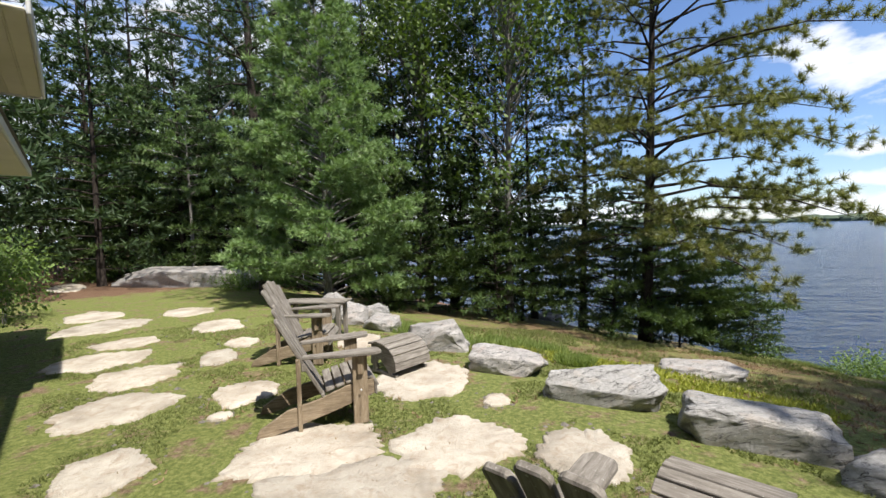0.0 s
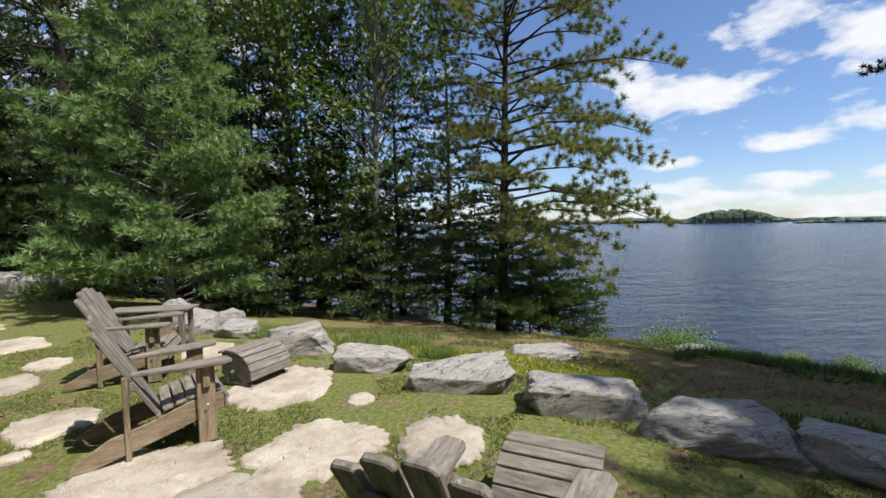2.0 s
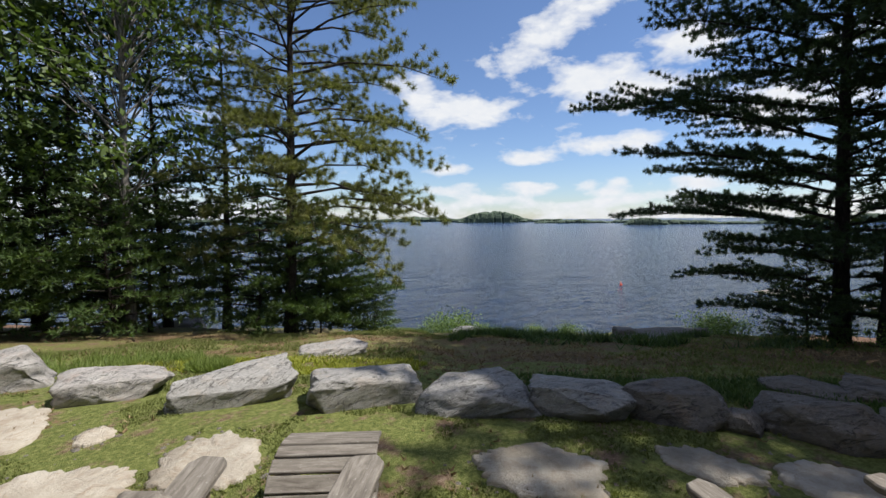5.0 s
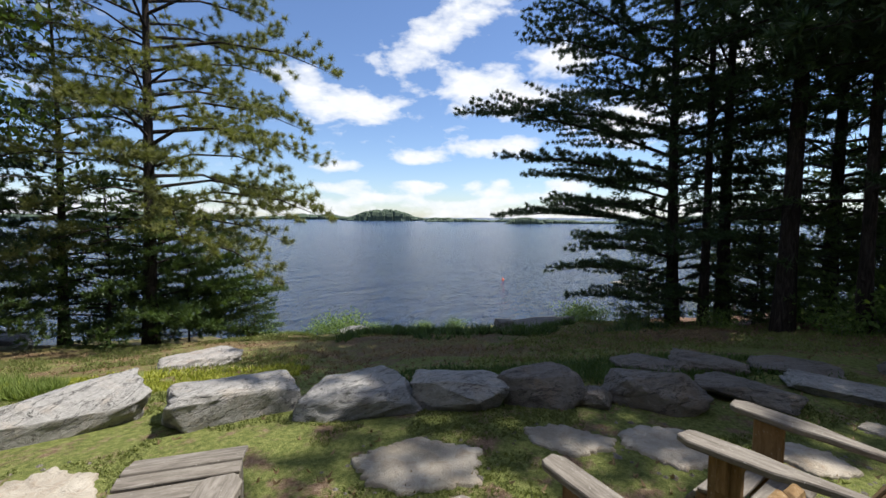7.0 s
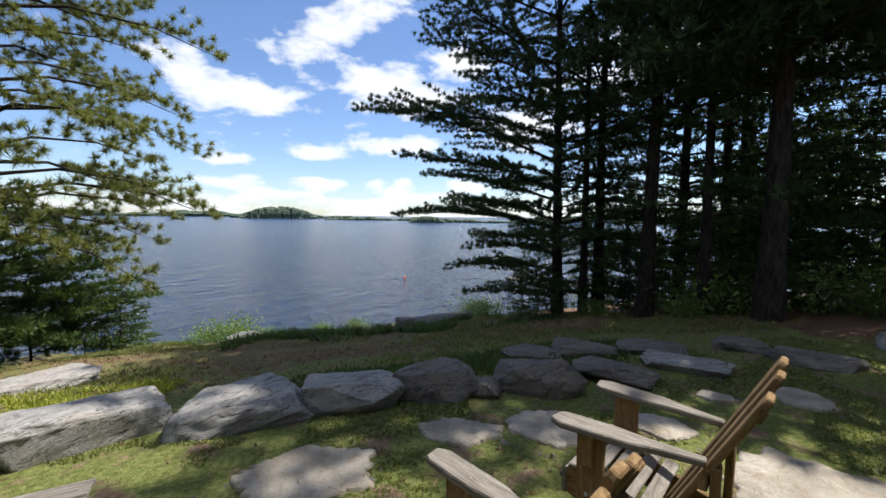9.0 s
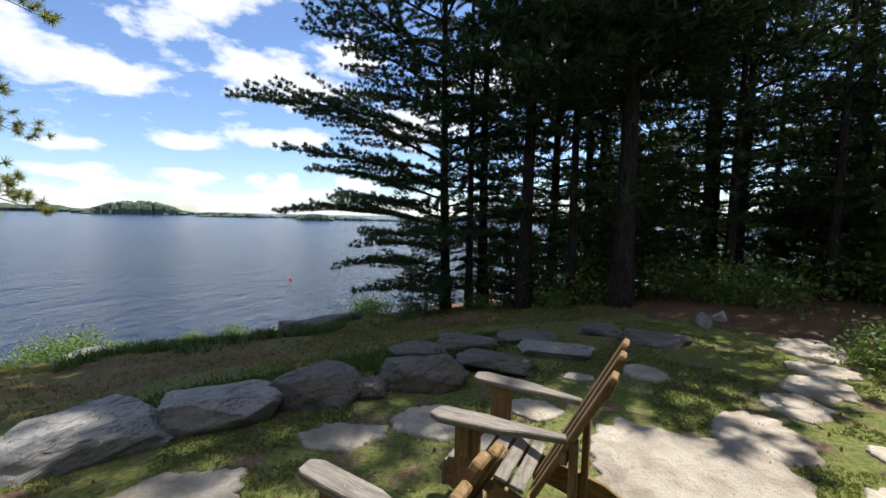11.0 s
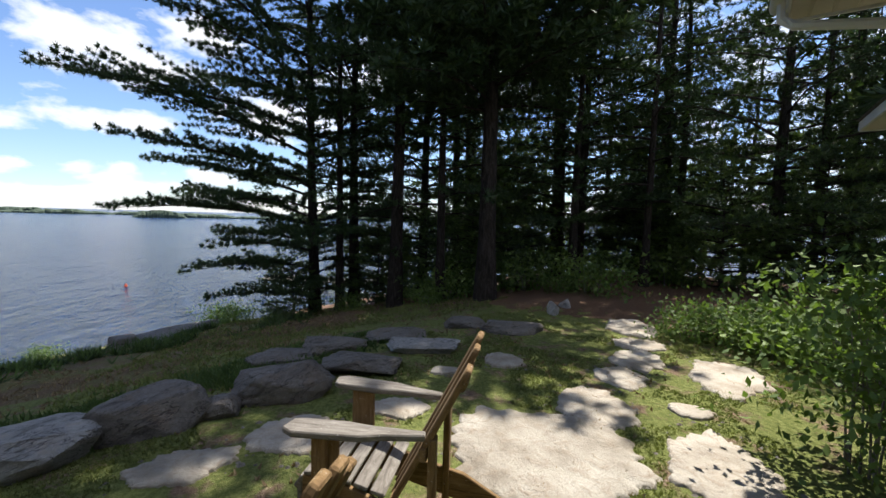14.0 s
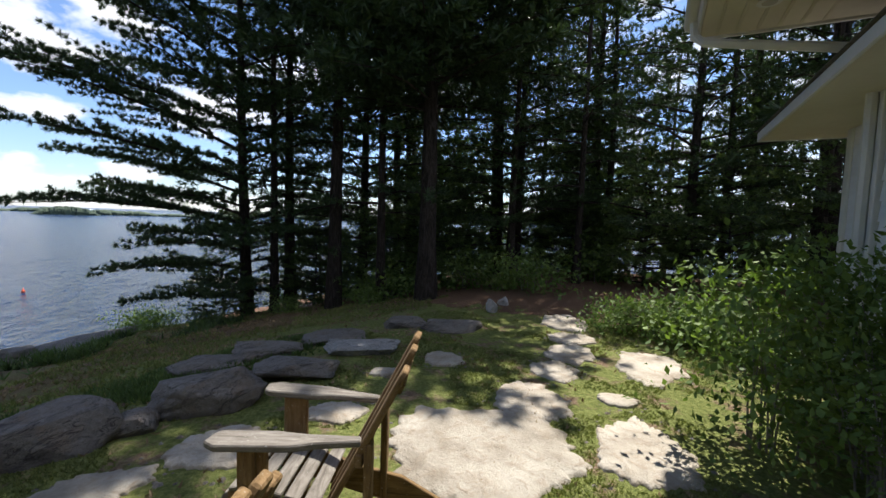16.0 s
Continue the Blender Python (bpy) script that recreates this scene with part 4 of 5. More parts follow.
def conifer_meshes(name, seed, height, first, reach, branches, rise=0.15, droop=0.25, tuft_gap=0.15, blades=10, length=0.12, width=0.014, wild=0.75,
                   trunk_r=0.16, shape=0.8, layered=0.35, sub=0.3, lean=0.0, gap=0.0, bias=None, bare_tip=0.25, twigs=True, low=0.25, low_to=0.167):
    """Trunk and crown of a pine. shape: how fast branches shorten upward; layered: how flat the boughs fan; gap: share of branches left out."""
    rng = np.random.default_rng(seed)
    tv, tf = [], []
    bend = rng.normal(size=2) * 0.02 * height
    def axis(h):
        s = h / height
        return np.array([bend[0] * s * s + lean * s, bend[1] * math.sin(s * 2.5) * 0.5, h])
    tube(tv, tf, [axis(height * k / 10) for k in range(11)], [trunk_r * (1 - 0.92 * (k / 10) ** 0.9) * (1.25 if k == 0 else 1) for k in range(11)], 9)
    at, way = [], []
    for k in range(branches):
        if rng.random() < gap:
            continue
        s = (k + rng.uniform(-0.4, 0.4)) / branches
        s = min(max(s, 0.0), 0.995)
        h = first + (height - first) * s
        ang = k * 2.39996 + rng.uniform(-0.5, 0.5)
        L = reach * max(0.06, (1 - s) ** shape) * rng.uniform(0.65, 1.12) * (1 - low + low * min(1, s / low_to))
        if bias is not None:
            L *= 1 + bias[1] * math.cos(ang - bias[0])
        out = np.array([math.cos(ang), math.sin(ang), 0.0])
        cross = np.array([-out[1], out[0], 0.0])
        b0 = axis(h)
        curl = rng.uniform(-0.15, 0.15)
        up = rise + 0.35 * s + rng.uniform(-0.1, 0.1)
        def along(q):
            return b0 + out * L * q + cross * curl * L * q * q + np.array([0, 0, L * (up * q - droop * q * q * (1 - 0.5 * s))])
        tube(tv, tf, [along(q) for q in (0, 0.35, 0.7, 1.0)], [0.014 * L ** 0.8 + 0.005, 0.009 * L ** 0.8 + 0.004, 0.005 * L ** 0.8 + 0.003, 0.003], 4)
        m = max(2, int(L / sub))
        for j in range(m):
            q = bare_tip + (1 - bare_tip) * (j + rng.uniform(0.1, 0.9)) / m
            p0 = along(q)
            l = (0.48 * L * (1.12 - q) + 0.12) * rng.uniform(0.7, 1.2)
            sgn = 1 if j % 2 else -1
            d = out * rng.uniform(0.55, 0.95) + cross * sgn * rng.uniform(0.5, 1.0) + np.array([0, 0, rng.uniform(-layered, layered) + 0.12])
            d /= np.linalg.norm(d)
            steps = max(2, int(l / tuft_gap))
            for i in range(steps):
                f = (i + 0.7) / steps
                at.append(p0 + d * l * f + rng.normal(size=3) * 0.02)
                way.append(d + np.array([0, 0, 0.35]))
            if l > 0.35 and twigs:
                tube(tv, tf, [p0, p0 + d * l], [0.006, 0.002], 3)
        at.append(along(1.0))
        way.append(out + np.array([0, 0, 0.3]))
    for i in range(6):
        at.append(axis(height * (1 - 0.02 * i)))
        way.append(np.array([0, 0, 1.0]))
    blades_v = needle_blades(rng, np.array(at), unit(np.array(way)), blades, length, width, wild)
    return mesh_of(name + "_trunk", tv, tf, True), tri_mesh(name + "_crown", blades_v, 3)


def plant(kind, meshes, x, y, turn, label, bark, needles, size=1.0, z=None, group="", category="tree"):
    ob = new(kind)
    ob.matrix_world = pose(x, y, (land(x, y) if z is None else z) - 0.05, 0, 0, turn) @ Matrix.Diagonal((size, size, size, 1))
    part("trunk", meshes[0], bark, ob)
    part("crown", meshes[1], needles, ob)
    return tagged(ob, label, category, group)


# the young white pine by the terrace
young = conifer_meshes("young_pine", 5, 8.8, 0.25, 2.7, 150, rise=0.45, droop=0.20, tuft_gap=0.15, blades=38, length=0.19, width=0.024, shape=0.8, trunk_r=0.10, sub=0.20, layered=0.22, wild=0.70, bare_tip=0.36)
plant("young_white_pine", young, -2.95, 10.6, 40, "bushy bright green young white pine beside the terrace", M_BARK_GREY, M_NEEDLE_YOUNG)
# the tall red pine at the bank, open crowned, with long limbs toward the water
red = conifer_meshes("red_pine", 9, 15.0, 2.8, 4.7, 104, rise=0.30, droop=0.50, tuft_gap=0.27, blades=72, length=0.19, width=0.017, wild=1.5, shape=0.42, trunk_r=0.19, sub=0.30, layered=0.50, gap=0.05, lean=0.6, bias=(-0.4, 0.25), bare_tip=0.38)
plant("red_pine", red, 5.9, 12.5, 0, "tall open-crowned red pine leaning over the bank", M_BARK, M_NEEDLE_RED)
# bushy white pines round its foot and in the undergrowth
under = conifer_meshes("under_pine", 13, 4.6, 0.2, 2.3, 70, rise=0.12, droop=0.12, tuft_gap=0.12, blades=11, length=0.16, width=0.038, shape=0.6, trunk_r=0.06, sub=0.24, layered=0.22)
for x, y, turn, size, needles in ((5.3, 13.5, 80, 1.0, M_NEEDLE), (0.4, 13.9, 40, 1.1, M_NEEDLE_DARK), (2.5, 13.9, 130, 1.0, M_NEEDLE_YOUNG), (-1.9, 13.0, 310, 0.9, M_NEEDLE_DARK), (1.6, 12.6, 250, 0.85, M_NEEDLE_YOUNG), (8.7, 12.0, 320, 0.45, M_NEEDLE_YOUNG), (-0.8, 12.8, 30, 0.8, M_NEEDLE)):
    plant("small_white_pine", under, x, y, turn, "small bushy white pine low on the bank", M_BARK, needles, size, group="small pines on the bank")

fan = conifer_meshes("fan_pine", 14, 4.4, 0.45, 2.7, 36, rise=0.12, droop=0.10, tuft_gap=0.12, blades=28, length=0.17, width=0.028, shape=0.45, trunk_r=0.06, sub=0.19, layered=0.10, bias=(-0.5, 0.32), bare_tip=0.15)
plant("small_white_pine", fan, 6.2, 12.9, 0, "bushy white pine with flat fans of needles over the bank", M_BARK, M_NEEDLE, 1.0, group="small pines on the bank")
plant("small_white_pine", fan, 6.9, 12.5, 20, "low bright green white pine reaching toward the water", M_BARK, M_NEEDLE_YOUNG, 0.62, group="small pines on the bank")

perch = conifer_meshes("perch_pine", 16, 7.0, 2.9, 2.3, 30, rise=0.2, droop=0.15, tuft_gap=0.15, blades=26, length=0.17, width=0.03, shape=0.5, trunk_r=0.09, sub=0.22, layered=0.12, bare_tip=0.2)
plant("white_pine", perch, -9.6, 16.2, 30, "slim white pine with pale green boughs against the dark wood", M_BARK_GREY, M_NEEDLE_YOUNG, 1.0, group="pines north of the terrace")
plant("white_pine", perch, -12.6, 17.4, 150, "slim white pine with pale green boughs against the dark wood", M_BARK_GREY, M_NEEDLE, 1.15, group="pines north of the terrace")

# middle and far conifers: a few kinds, planted many times
lead = conifer_meshes("lead_pine", 20, 15.0, 0.5, 4.9, 94, rise=0.26, droop=0.24, tuft_gap=0.115, blades=44, length=0.115, width=0.019, wild=0.9, shape=0.36, trunk_r=0.17, sub=0.18, layered=0.07, bare_tip=0.10, bias=(1.7, 0.24), low=0.34, low_to=0.34)
tall_a = conifer_meshes("tall_pine", 21, 12.5, 1.0, 3.9, 64, rise=0.22, droop=0.25, tuft_gap=0.16, blades=21, length=0.14, width=0.024, wild=0.85, shape=0.5, trunk_r=0.16, sub=0.24, layered=0.10, bare_tip=0.15)
tall_b = conifer_meshes("tall_pine", 22, 13.0, 2.4, 3.3, 46, rise=0.18, droop=0.25, tuft_gap=0.16, blades=21, length=0.14, width=0.024, wild=0.85, shape=0.5, trunk_r=0.16, sub=0.24, layered=0.10, gap=0.22, bare_tip=0.15)
tall_c = conifer_meshes("tall_pine", 23, 11.5, 1.4, 2.4, 50, rise=0.15, droop=0.3, tuft_gap=0.16, blades=21, length=0.14, width=0.024, wild=0.85, shape=0.5, trunk_r=0.10, sub=0.22, layered=0.12, gap=0.24, bare_tip=0.15)
wood_a = conifer_meshes("wood_pine", 31, 12.0, 1.8, 3.0, 50, tuft_gap=0.32, blades=9, length=0.35, width=0.085, shape=0.45, trunk_r=0.14, sub=0.45, layered=0.25, wild=0.9, twigs=False)
wood_b = conifer_meshes("wood_pine", 32, 13.0, 3.6, 2.8, 46, tuft_gap=0.32, blades=9, length=0.35, width=0.085, shape=0.45, trunk_r=0.16, sub=0.45, layered=0.25, wild=0.9, gap=0.12, twigs=False)
big = conifer_meshes("big_pine", 25, 13.2, 4.2, 3.8, 110, rise=0.18, droop=0.22, tuft_gap=0.17, blades=25, length=0.22, width=0.052, wild=0.9, shape=0.24, trunk_r=0.23, sub=0.25, layered=0.15, bare_tip=0.12, bias=(0.68, 0.08))
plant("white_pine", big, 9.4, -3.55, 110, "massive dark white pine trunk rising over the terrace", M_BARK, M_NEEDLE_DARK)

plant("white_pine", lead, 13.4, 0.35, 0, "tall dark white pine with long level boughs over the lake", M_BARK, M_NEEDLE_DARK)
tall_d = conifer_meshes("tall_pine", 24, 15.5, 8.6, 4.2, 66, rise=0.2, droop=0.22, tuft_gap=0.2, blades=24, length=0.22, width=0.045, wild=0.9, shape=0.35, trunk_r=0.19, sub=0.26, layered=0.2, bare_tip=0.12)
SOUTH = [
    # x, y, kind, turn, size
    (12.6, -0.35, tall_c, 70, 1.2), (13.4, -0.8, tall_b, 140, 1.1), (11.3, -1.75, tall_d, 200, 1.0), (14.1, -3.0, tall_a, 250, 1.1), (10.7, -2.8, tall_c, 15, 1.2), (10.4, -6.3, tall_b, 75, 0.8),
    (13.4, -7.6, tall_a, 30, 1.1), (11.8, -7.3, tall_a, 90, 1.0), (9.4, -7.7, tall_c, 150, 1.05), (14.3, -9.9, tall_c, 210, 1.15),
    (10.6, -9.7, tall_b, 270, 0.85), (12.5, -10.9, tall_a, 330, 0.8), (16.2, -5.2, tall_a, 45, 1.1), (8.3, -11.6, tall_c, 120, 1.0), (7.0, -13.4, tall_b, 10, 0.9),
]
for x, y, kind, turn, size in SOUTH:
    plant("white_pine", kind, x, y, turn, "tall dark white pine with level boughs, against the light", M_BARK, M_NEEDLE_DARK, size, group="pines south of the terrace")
# these two take the lighter needle colour to stand for sun on them
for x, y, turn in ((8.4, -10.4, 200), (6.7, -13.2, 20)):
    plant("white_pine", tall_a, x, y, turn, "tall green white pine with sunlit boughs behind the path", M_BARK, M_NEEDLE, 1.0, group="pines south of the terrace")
for x, y, turn, size in ((12.3, -3.6, 0, 0.75), (15.0, -1.8, 100, 0.9), (13.2, 0.9, 140, 0.5), (12.9, -1.4, 20, 0.6), (11.9, -2.7, 80, 0.6), (12.0, -4.6, 170, 0.9), (8.6, -9.2, 40, 0.7), (7.3, -10.6, 110, 0.75), (9.9, -10.6, 200, 0.9), (6.0, -11.8, 290, 0.8), (11.4, -9.2, 10, 0.8), (13.0, -5.4, 200, 1.0), (10.9, -8.6, 300, 0.8), (16.0, -7.6, 50, 1.2), (12.6, -10.8, 150, 1.1), (9.0, -12.5, 250, 1.1), (-8.2, 17.0, 20, 1.2), (-10.6, 18.4, 120, 1.3), (-12.6, 17.0, 200, 1.2), (-5.6, 16.6, 290, 1.2), (-15.5, 19.0, 60, 1.4)):
    plant("small_white_pine", under, x, y, turn, "shaded young pine among the trunks", M_BARK, M_NEEDLE, size, group="young pines under the trees")
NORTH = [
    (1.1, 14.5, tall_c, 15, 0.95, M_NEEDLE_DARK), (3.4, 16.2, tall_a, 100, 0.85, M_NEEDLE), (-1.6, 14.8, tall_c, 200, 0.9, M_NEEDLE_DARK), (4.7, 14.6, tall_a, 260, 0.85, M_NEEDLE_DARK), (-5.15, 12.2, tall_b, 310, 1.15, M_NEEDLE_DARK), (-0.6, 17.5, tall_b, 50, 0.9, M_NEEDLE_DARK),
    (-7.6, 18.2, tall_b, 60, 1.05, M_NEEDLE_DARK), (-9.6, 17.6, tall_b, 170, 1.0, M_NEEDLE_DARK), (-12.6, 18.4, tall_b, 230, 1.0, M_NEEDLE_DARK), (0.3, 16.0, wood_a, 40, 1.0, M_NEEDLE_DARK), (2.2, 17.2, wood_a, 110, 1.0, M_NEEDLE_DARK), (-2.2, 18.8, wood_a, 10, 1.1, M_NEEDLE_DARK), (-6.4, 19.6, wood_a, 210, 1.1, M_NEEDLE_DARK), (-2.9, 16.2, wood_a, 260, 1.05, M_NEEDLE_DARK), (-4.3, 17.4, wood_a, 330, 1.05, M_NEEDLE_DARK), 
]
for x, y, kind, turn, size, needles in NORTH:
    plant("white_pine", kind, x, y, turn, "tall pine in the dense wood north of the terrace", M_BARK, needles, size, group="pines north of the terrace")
rng = random.Random(4)
wood_c = conifer_meshes("wood_pine", 33, 12.5, 0.7, 3.0, 60, tuft_gap=0.32, blades=9, length=0.35, width=0.085, shape=0.4, trunk_r=0.14, sub=0.45, layered=0.25, wild=0.9, twigs=False)
placed = []
for k in range(600):
    north = k % 7 < 4
    u, n = (rng.uniform(-36, -15.5), rng.uniform(-11, 12)) if north else (rng.uniform(13, 30), rng.uniform(-14, 12))
    p = world_of(u, n, 0)
    if land(p.x, p.y) < -2.3 or any((p.x - a) ** 2 + (p.y - b) ** 2 < (3.6 if north else (11.0 if math.atan2(p.x, p.y) < 1.8 else 6.0)) for a, b in placed) or math.hypot(p.x + 8.6, p.y - 14.6) < 2.6:
        continue
    placed.append((p.x, p.y))
    if len(placed) > 76:
        break
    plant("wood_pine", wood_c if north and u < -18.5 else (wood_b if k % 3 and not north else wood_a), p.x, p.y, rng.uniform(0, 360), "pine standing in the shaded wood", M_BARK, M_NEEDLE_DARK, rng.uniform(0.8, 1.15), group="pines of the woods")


def broad_meshes(name, seed, height, spread_r, first, clusters, leaf_size, trunk_r, per=34, stems=1):
    """Trunk with forking limbs, and a crown of loose leaves in clusters at the twigs."""
    rng = np.random.default_rng(seed)
    tv, tf, centres = [], [], []
    for s in range(stems):
        a0 = rng.uniform(0, 6.28)
        foot = np.array([math.cos(a0), math.sin(a0), 0]) * (0.0 if stems == 1 else rng.uniform(0.05, 0.25))
        topx = rng.normal(size=2) * 0.08 * height + foot[:2] * (1.0 if stems > 1 else 0)
        def stem(q):
            return np.array([foot[0] + topx[0] * q * q, foot[1] + topx[1] * q * q, height * 0.9 * q])
        tube(tv, tf, [stem(k / 8) for k in range(9)], [trunk_r * (1 - 0.9 * k / 8) for k in range(9)], 8)
        for k in range(clusters // stems):
            q = first / height + (1 - first / height) * rng.uniform(0, 1) ** 0.8
            b0 = stem(min(q, 0.97) * rng.uniform(0.75, 1.0))
            ang, r = rng.uniform(0, 6.28), spread_r * rng.uniform(0.35, 1.0) ** 0.7 * math.sin(math.pi * min(0.93, 0.18 + 0.75 * q)) ** 0.6
            tip = np.array([b0[0] + r * math.cos(ang), b0[1] + r * math.sin(ang), height * q + rng.uniform(-0.05, 0.06) * height])
            mid = (b0 + tip) / 2 + np.array([0, 0, 0.06 * height * rng.uniform(-0.3, 1)])
            th = trunk_r * 0.22
            tube(tv, tf, [b0, mid, tip], [th, th * 0.55, th * 0.15], 4)
            centres.append(tip)
            centres.append(mid * 0.35 + tip * 0.65)
    c = np.repeat(np.array(centres), per, 0)
    spread_c = leaf_size * 2.6
    c = c + rng.normal(size=c.shape) * spread_c * np.array([1, 1, 0.6])
    d = unit(rng.normal(size=c.shape) + np.array([0, 0, -0.35]))
    side = unit(np.cross(d, rng.normal(size=c.shape) * 0.5 + np.array([0, 0, 1.0])))
    fold = np.cross(d, side) * leaf_size * 0.10
    ln = leaf_size * rng.uniform(0.7, 1.3, (len(c), 1))
    quad = np.stack([c, c + d * ln * 0.5 + side * ln * 0.27 + fold, c + d * ln, c + d * ln * 0.5 - side * ln * 0.27 + fold], 1)
    return mesh_of(name + "_trunk", tv, tf, True), tri_mesh(name + "_crown", quad, 4)


oak = broad_meshes("oak", 41, 12.5, 3.0, 3.4, 120, 0.17, 0.13, per=44)
for x, y, turn, size in ((2.0, 13.2, 0, 1.0), (-0.6, 15.2, 220, 0.95)):
    plant("oak_tree", oak, x, y, turn, "broad-leaved oak with a loose sunlit crown", M_BARK_GREY, M_LEAF, size, group="oaks by the shore")
bush = broad_meshes("shrub", 43, 1.6, 0.72, 0.30, 130, 0.078, 0.010, per=11, stems=12)
tall_bush = broad_meshes("shrub", 44, 2.1, 0.60, 0.75, 90, 0.085, 0.013, per=10, stems=9)
plant("garden_shrub", bush, 2.30, -3.62, 0, "leafy green garden shrub beside the house wall", M_BARK_GREY, M_LEAF_BUSH, 0.86, category="shrub")
plant("garden_shrub", tall_bush, 1.80, -3.90, 70, "tall loose green shrub standing by the house corner", M_BARK_GREY, M_LEAF_BUSH, 0.70, category="shrub")
plant("garden_shrub", bush, 1.50, -3.35, 130, "leafy green garden shrub in the shade of the eaves", M_BARK_GREY, M_LEAF_BUSH, 0.72, category="shrub")
plant("garden_shrub", bush, -7.15, 6.4, 60, "leafy shrub against the house, leaves coloured darker for the eave shade", M_BARK_GREY, M_LEAF_DARK, 0.95, category="shrub")
plant("garden_shrub", bush, -9.0, 8.35, 160, "leafy shrub against the house, leaves coloured darker for the eave shade", M_BARK_GREY, M_LEAF_DARK, 1.05, category="shrub")
low_bush = broad_meshes("low_shrub", 47, 0.62, 0.55, 0.08, 60, 0.085, 0.008, per=12, stems=7)
for x, y, turn, size in ((5.2, -5.0, 0, 0.7), (4.8, -5.3, 90, 0.75), (4.3, -5.5, 200, 0.8), (3.85, -5.7, 300, 0.85), (3.4, -5.5, 40, 0.8), (4.7, -6.0, 150, 0.9)):
    plant("low_shrub", low_bush, x, y, turn, "low bright green shrub in the border", M_BARK_GREY, M_LEAF_BUSH, size, group="border shrubs", category="shrub")
for x, y, turn, size in ((9.9, 10.2, 70, 0.8), (10.8, 10.0, 140, 1.1), (11.6, 9.3, 190, 0.55), (12.9, 8.2, 250, 0.5), (13.6, 7.3, 300, 0.6), (15.0, 3.4, 100, 0.9), (14.2, 2.6, 180, 0.8), (12.6, 1.2, 20, 0.6), (11.4, -0.6, 80, 0.6), (10.2, -2.4, 190, 0.6), (9.0, -5.2, 310, 0.6), (10.3, -5.0, 10, 1.3), (10.9, -3.0, 50, 1.3), (8.6, -5.8, 120, 1.2), (9.6, -8.6, 220, 1.5), (12.4, -8.0, 60, 1.7), (8.5, 12.0, 10, 0.9), (-6.4, 12.9, 0, 0.8), (-10.5, 16.8, 60, 1.2), (-13.5, 16.5, 120, 1.3)):
    plant("shore_shrub", low_bush, x, y, turn, "low leafy bush on the bank", M_BARK_GREY, M_LEAF_BUSH, size, group="bushes along the bank", category="shrub")


# ---- dead limbs in the north wood ----
def dead_limb(x, y, z, dx, dy, dz, seed):
    rng = random.Random(seed)
    tv, tf = [], []
    root, d = Vector((x, y, z)), Vector((dx, dy, dz))
    pts = [root + d * (k / 5) + Vector((0, 0, 0.10 * d.length * math.sin(k * 0.62))) for k in range(6)]
    tube(tv, tf, pts, [0.035, 0.03, 0.024, 0.018, 0.012, 0.005], 5)
    for k in range(1, 6):
        for j in range(2):
            e = Vector((rng.uniform(-1, 1), rng.uniform(-1, 1), rng.uniform(-0.8, 0.5))) * d.length * 0.22
            tube(tv, tf, [pts[k], pts[k] + e * 0.6 + Vector((0, 0, 0.04)), pts[k] + e], [0.010, 0.006, 0.002], 3)
    return tagged(part("dead_limb", mesh_of("dead_limb", tv, tf), M_DEAD), "bare pale dead limb on a pine trunk", "branch", "dead limbs")


for row in ((-7.4, 14.2, 5.6, 2.2, -0.2, 1.2, 1), (-7.4, 14.2, 7.4, 2.4, 0.4, 0.9, 2), (-7.0, 14.6, 4.6, 2.4, 0.2, 0.9, 3), (-7.4, 14.2, 8.4, -2.6, 0.5, 0.9, 4)):
    dead_limb(*row)


# ---- ground cover ----
def sward(name, label, material, seed, count, where, height, width, category="grass", wild=0.6):
    """Many small blades on the ground: where(rng) gives a place or None."""
    rng = random.Random(seed)
    at = []
    tries = 0
    while len(at) < count and tries < count * 12:
        tries += 1
        p = where(rng)
        if p is not None:
            at.append((p[0], p[1], land(p[0], p[1]) - 0.004))
    nrng = np.random.default_rng(seed)
    at = np.array(at)
    up = np.tile(np.array([0.0, 0.0, 1.0]), (len(at), 1))
    ob = part(name, tri_mesh(name, needle_blades(nrng, at, up, 5, height, width, wild), 3), material)
    return tagged(ob, label, category, kind="stuff")


def on_stone(x, y):
    for fx, fy, a, b, turn in FLAGS:
        c, s = math.cos(radians(turn)), math.sin(radians(turn))
        dx, dy = x - fx, y - fy
        if ((dx * c + dy * s) / a) ** 2 + ((dy * c - dx * s) / b) ** 2 < 0.80 + 0.35 * noise.noise((x * 2.2, y * 2.2, 1.7)):
            return True
    return False


def turf_at(rng):
    u, n = rng.uniform(-9, 7), rng.uniform(-0.4, 3.7)
    p = world_of(u, n, 0)
    if rng.random() > 1.2 - math.hypot(p.x, p.y) / 12 or on_stone(p.x, p.y):
        return None
    if noise.noise((p.x * 1.4, p.y * 1.4, 7.7)) + 0.4 * noise.noise((p.x * 4, p.y * 4, 2.0)) < -0.05:
        return None
    return p.x, p.y


sward("turf", "short creeping turf growing between the flagstones", M_TURF, 3, 40000, turf_at, 0.028, 0.010, wild=1.0)


def patch(cx, cy, r, squash=1.0):
    def where(rng):
        a, q = rng.uniform(0, 6.28), r * math.sqrt(rng.random())
        x, y = cx + q * math.cos(a), cy + q * math.sin(a) * squash
        return (x, y) if noise.noise((x * 3, y * 3, 5.0)) > -0.25 else None
    return where


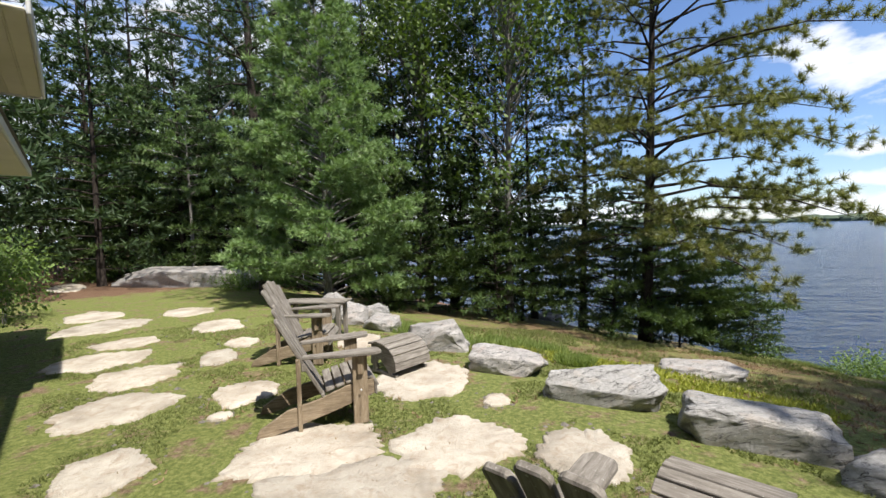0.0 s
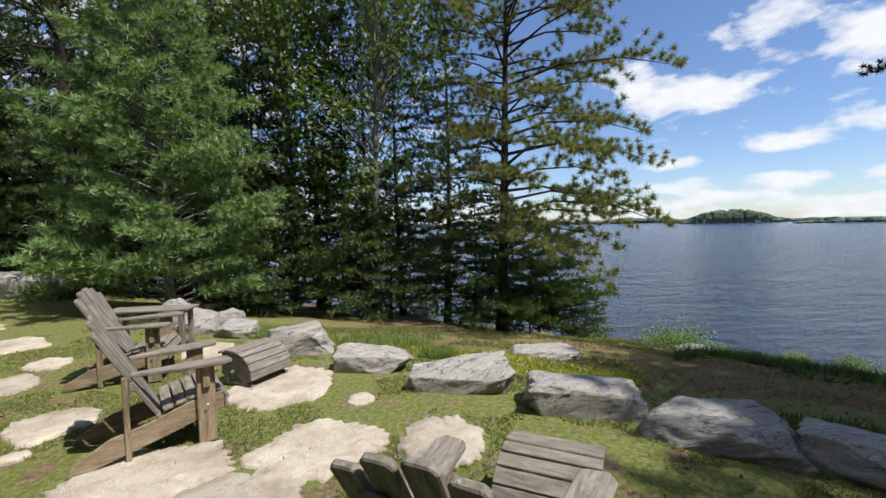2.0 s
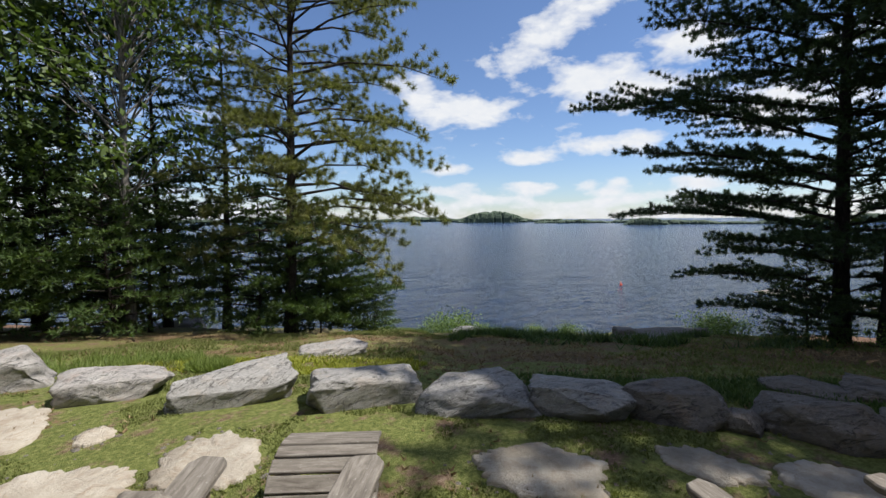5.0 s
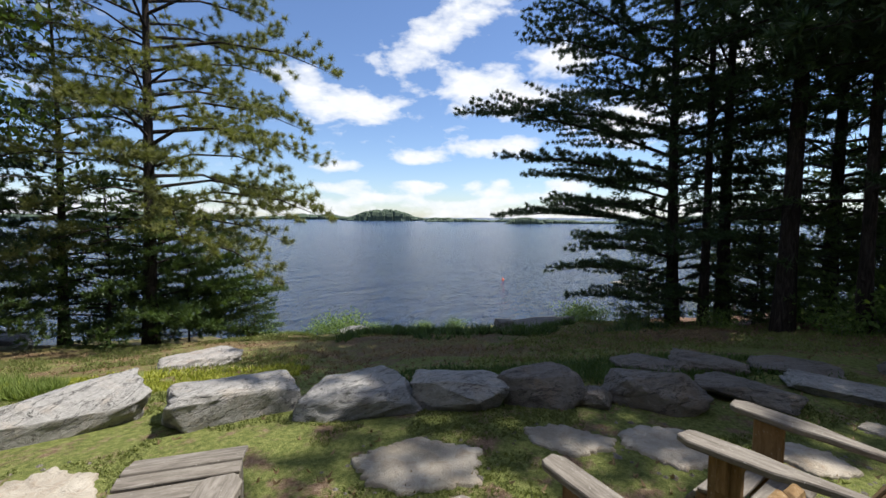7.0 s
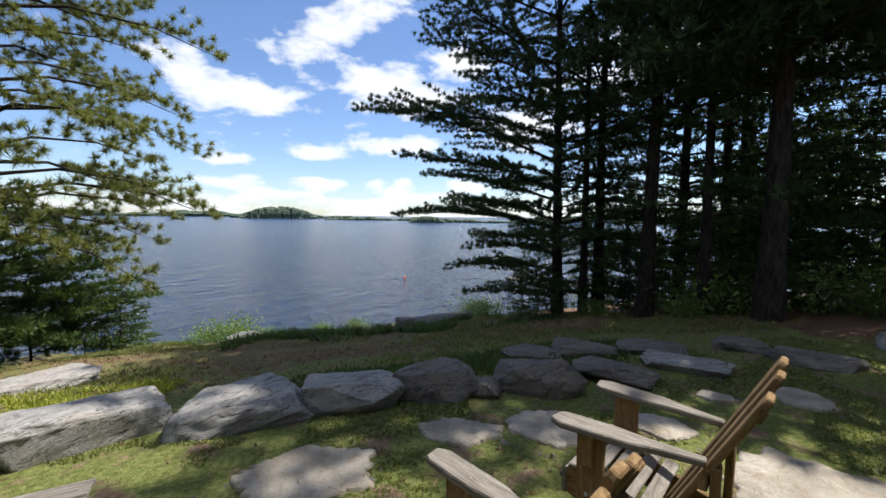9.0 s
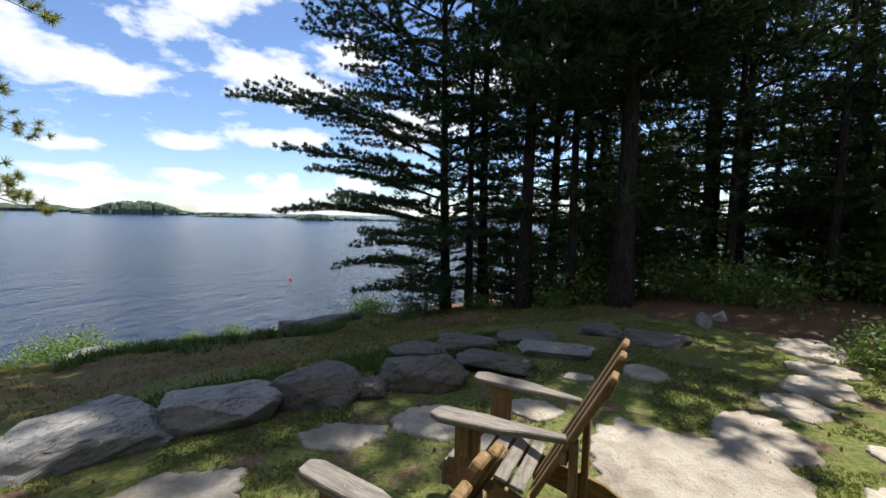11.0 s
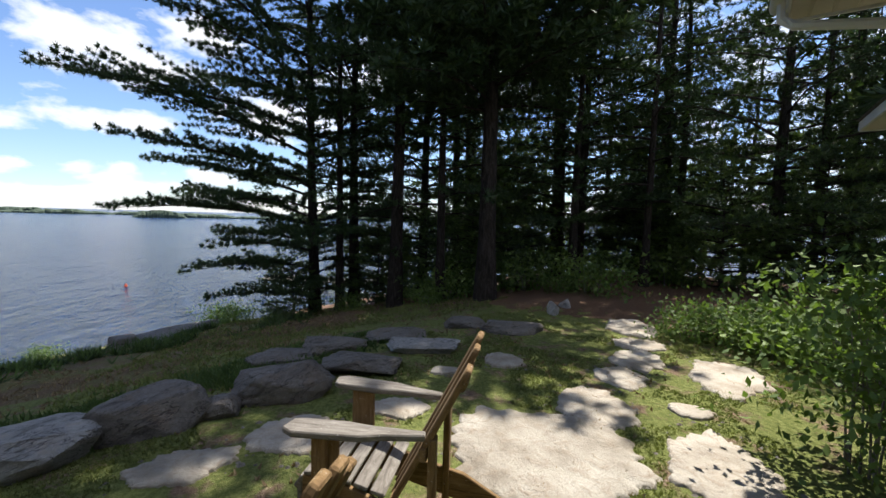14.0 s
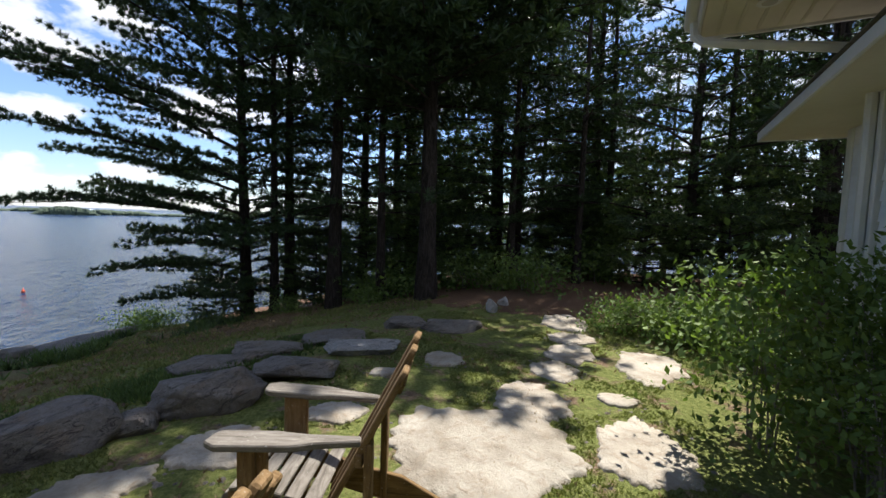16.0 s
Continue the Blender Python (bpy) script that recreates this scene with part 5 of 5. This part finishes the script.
for k, (cx, cy, r) in enumerate(((2.6, 5.6, 0.75), (3.2, 4.9, 0.6), (1.7, 6.4, 0.7), (3.6, 4.4, 0.5), (2.3, 5.0, 0.4))):
    sward("ground_cover", "yellow-green ground cover spilling over the bank", M_YELLOW, 50 + k, 420, patch(cx, cy, r), 0.07, 0.030, "ground cover", 0.9)
for k, (cx, cy, r) in enumerate(((0.4, 7.0, 0.8), (-0.6, 7.5, 0.6), (1.4, 7.4, 0.7), (1.75, 5.75, 0.26), (10.7, 9.7, 0.9), (9.2, 10.9, 0.7))):
    sward("weeds", "tall loose weeds and grasses on the bank", M_WEED, 70 + k, 420, patch(cx, cy, r), 0.16, 0.014, "weeds", 0.55)


def bank_at(rng):
    u, n = rng.uniform(-7, 9), rng.uniform(3.9, 13.5)
    p = world_of(u, n, 0)
    if u > 0.5 and rng.random() < 0.55:
        return None
    if noise.noise((p.x * 0.55, p.y * 0.55, 4.4)) + 0.5 * noise.noise((p.x * 1.9, p.y * 1.9, 8.1)) < -0.02 + 0.015 * (n - 4):
        return None
    return p.x, p.y


sward("bank_grass", "low creeping growth and grass on the needle-strewn bank", M_TURF, 91, 15000, bank_at, 0.07, 0.016, wild=0.9)


def juniper_at(rng):
    u, n = rng.uniform(0.0, 5.0), 4.35 + 0.5 * rng.gauss(0, 0.6)
    p = world_of(u, n, 0)
    return (p.x, p.y) if noise.noise((p.x * 1.5, p.y * 1.5, 9.0)) > -0.15 else None


def brow_at(rng):
    u, n = rng.uniform(-0.5, 7.5), 10.9 + rng.gauss(0, 0.9)
    p = world_of(u, n, 0)
    return (p.x, p.y) if noise.noise((p.x * 0.9, p.y * 0.9, 2.6)) + 0.4 * noise.noise((p.x * 2.7, p.y * 2.7, 6.1)) > 0.16 else None


sward("bank_shrubs", "low dark green shrubs along the brow of the bank", M_NEEDLE, 95, 1100, brow_at, 0.26, 0.026, "shrub", 0.8)
sward("juniper", "dark creeping juniper behind the boulders", M_NEEDLE, 93, 3600, juniper_at, 0.08, 0.022, "ground cover", 1.0)


def litter_at(rng):
    u, n = rng.uniform(-8, 8), rng.uniform(0.0, 12.0)
    p = world_of(u, n, 0)
    return (p.x, p.y) if noise.noise((p.x * 1.1, p.y * 1.1, 2.2)) > 0.05 else None


sward("leaf_litter", "dry brown leaves and twigs scattered on the ground", M_LITTER, 95, 3000, litter_at, 0.045, 0.022, "litter", 2.5)


def bank_litter_at(rng):
    u, n = rng.uniform(-6, 9), rng.uniform(4.4, 11.5)
    p = world_of(u, n, 0)
    return (p.x, p.y) if noise.noise((p.x * 0.7, p.y * 0.7, 5.2)) > -0.12 else None


sward("bank_litter", "fallen needles, twigs and dry leaves on the bank", M_LITTER, 97, 4200, bank_litter_at, 0.07, 0.016, "litter", 3.0)
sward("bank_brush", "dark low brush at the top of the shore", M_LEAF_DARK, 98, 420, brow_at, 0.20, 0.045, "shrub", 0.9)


# ---- the lake's things ----
by = new("buoy")
by.location = (27.8, 11.4, WATER_Z + 0.04)
tagged(by, "small orange marker buoy floating on the lake", "buoy")
bb = bmesh.new()
bmesh.ops.create_uvsphere(bb, u_segments=16, v_segments=10, radius=0.08)
part("float", bb, M_ORANGE, by)
br = bmesh.new()
bmesh.ops.create_cone(br, cap_ends=True, segments=10, radius1=0.024, radius2=0.014, depth=0.10)
part("neck", br, M_ORANGE, by).location = (0, 0, 0.115)

dock = new("dock")
dock.matrix_world = pose(25.7, 0.7, WATER_Z, 0, 0, -113)
tagged(dock, "weathered grey wooden dock standing over the water", "dock")
for k in range(26):
    board("plank", (0.22, 1.8, 0.05), pose(-3.2 + 0.25 * k, 0, 0.62), M_GREYWOOD, dock, 0.008)
for x in (-3.0, 0.0, 3.0):
    for y in (-0.8, 0.8):
        board("post", (0.14, 0.14, 2.0), pose(x, y, -0.42), M_GREYWOOD, dock, 0.01)
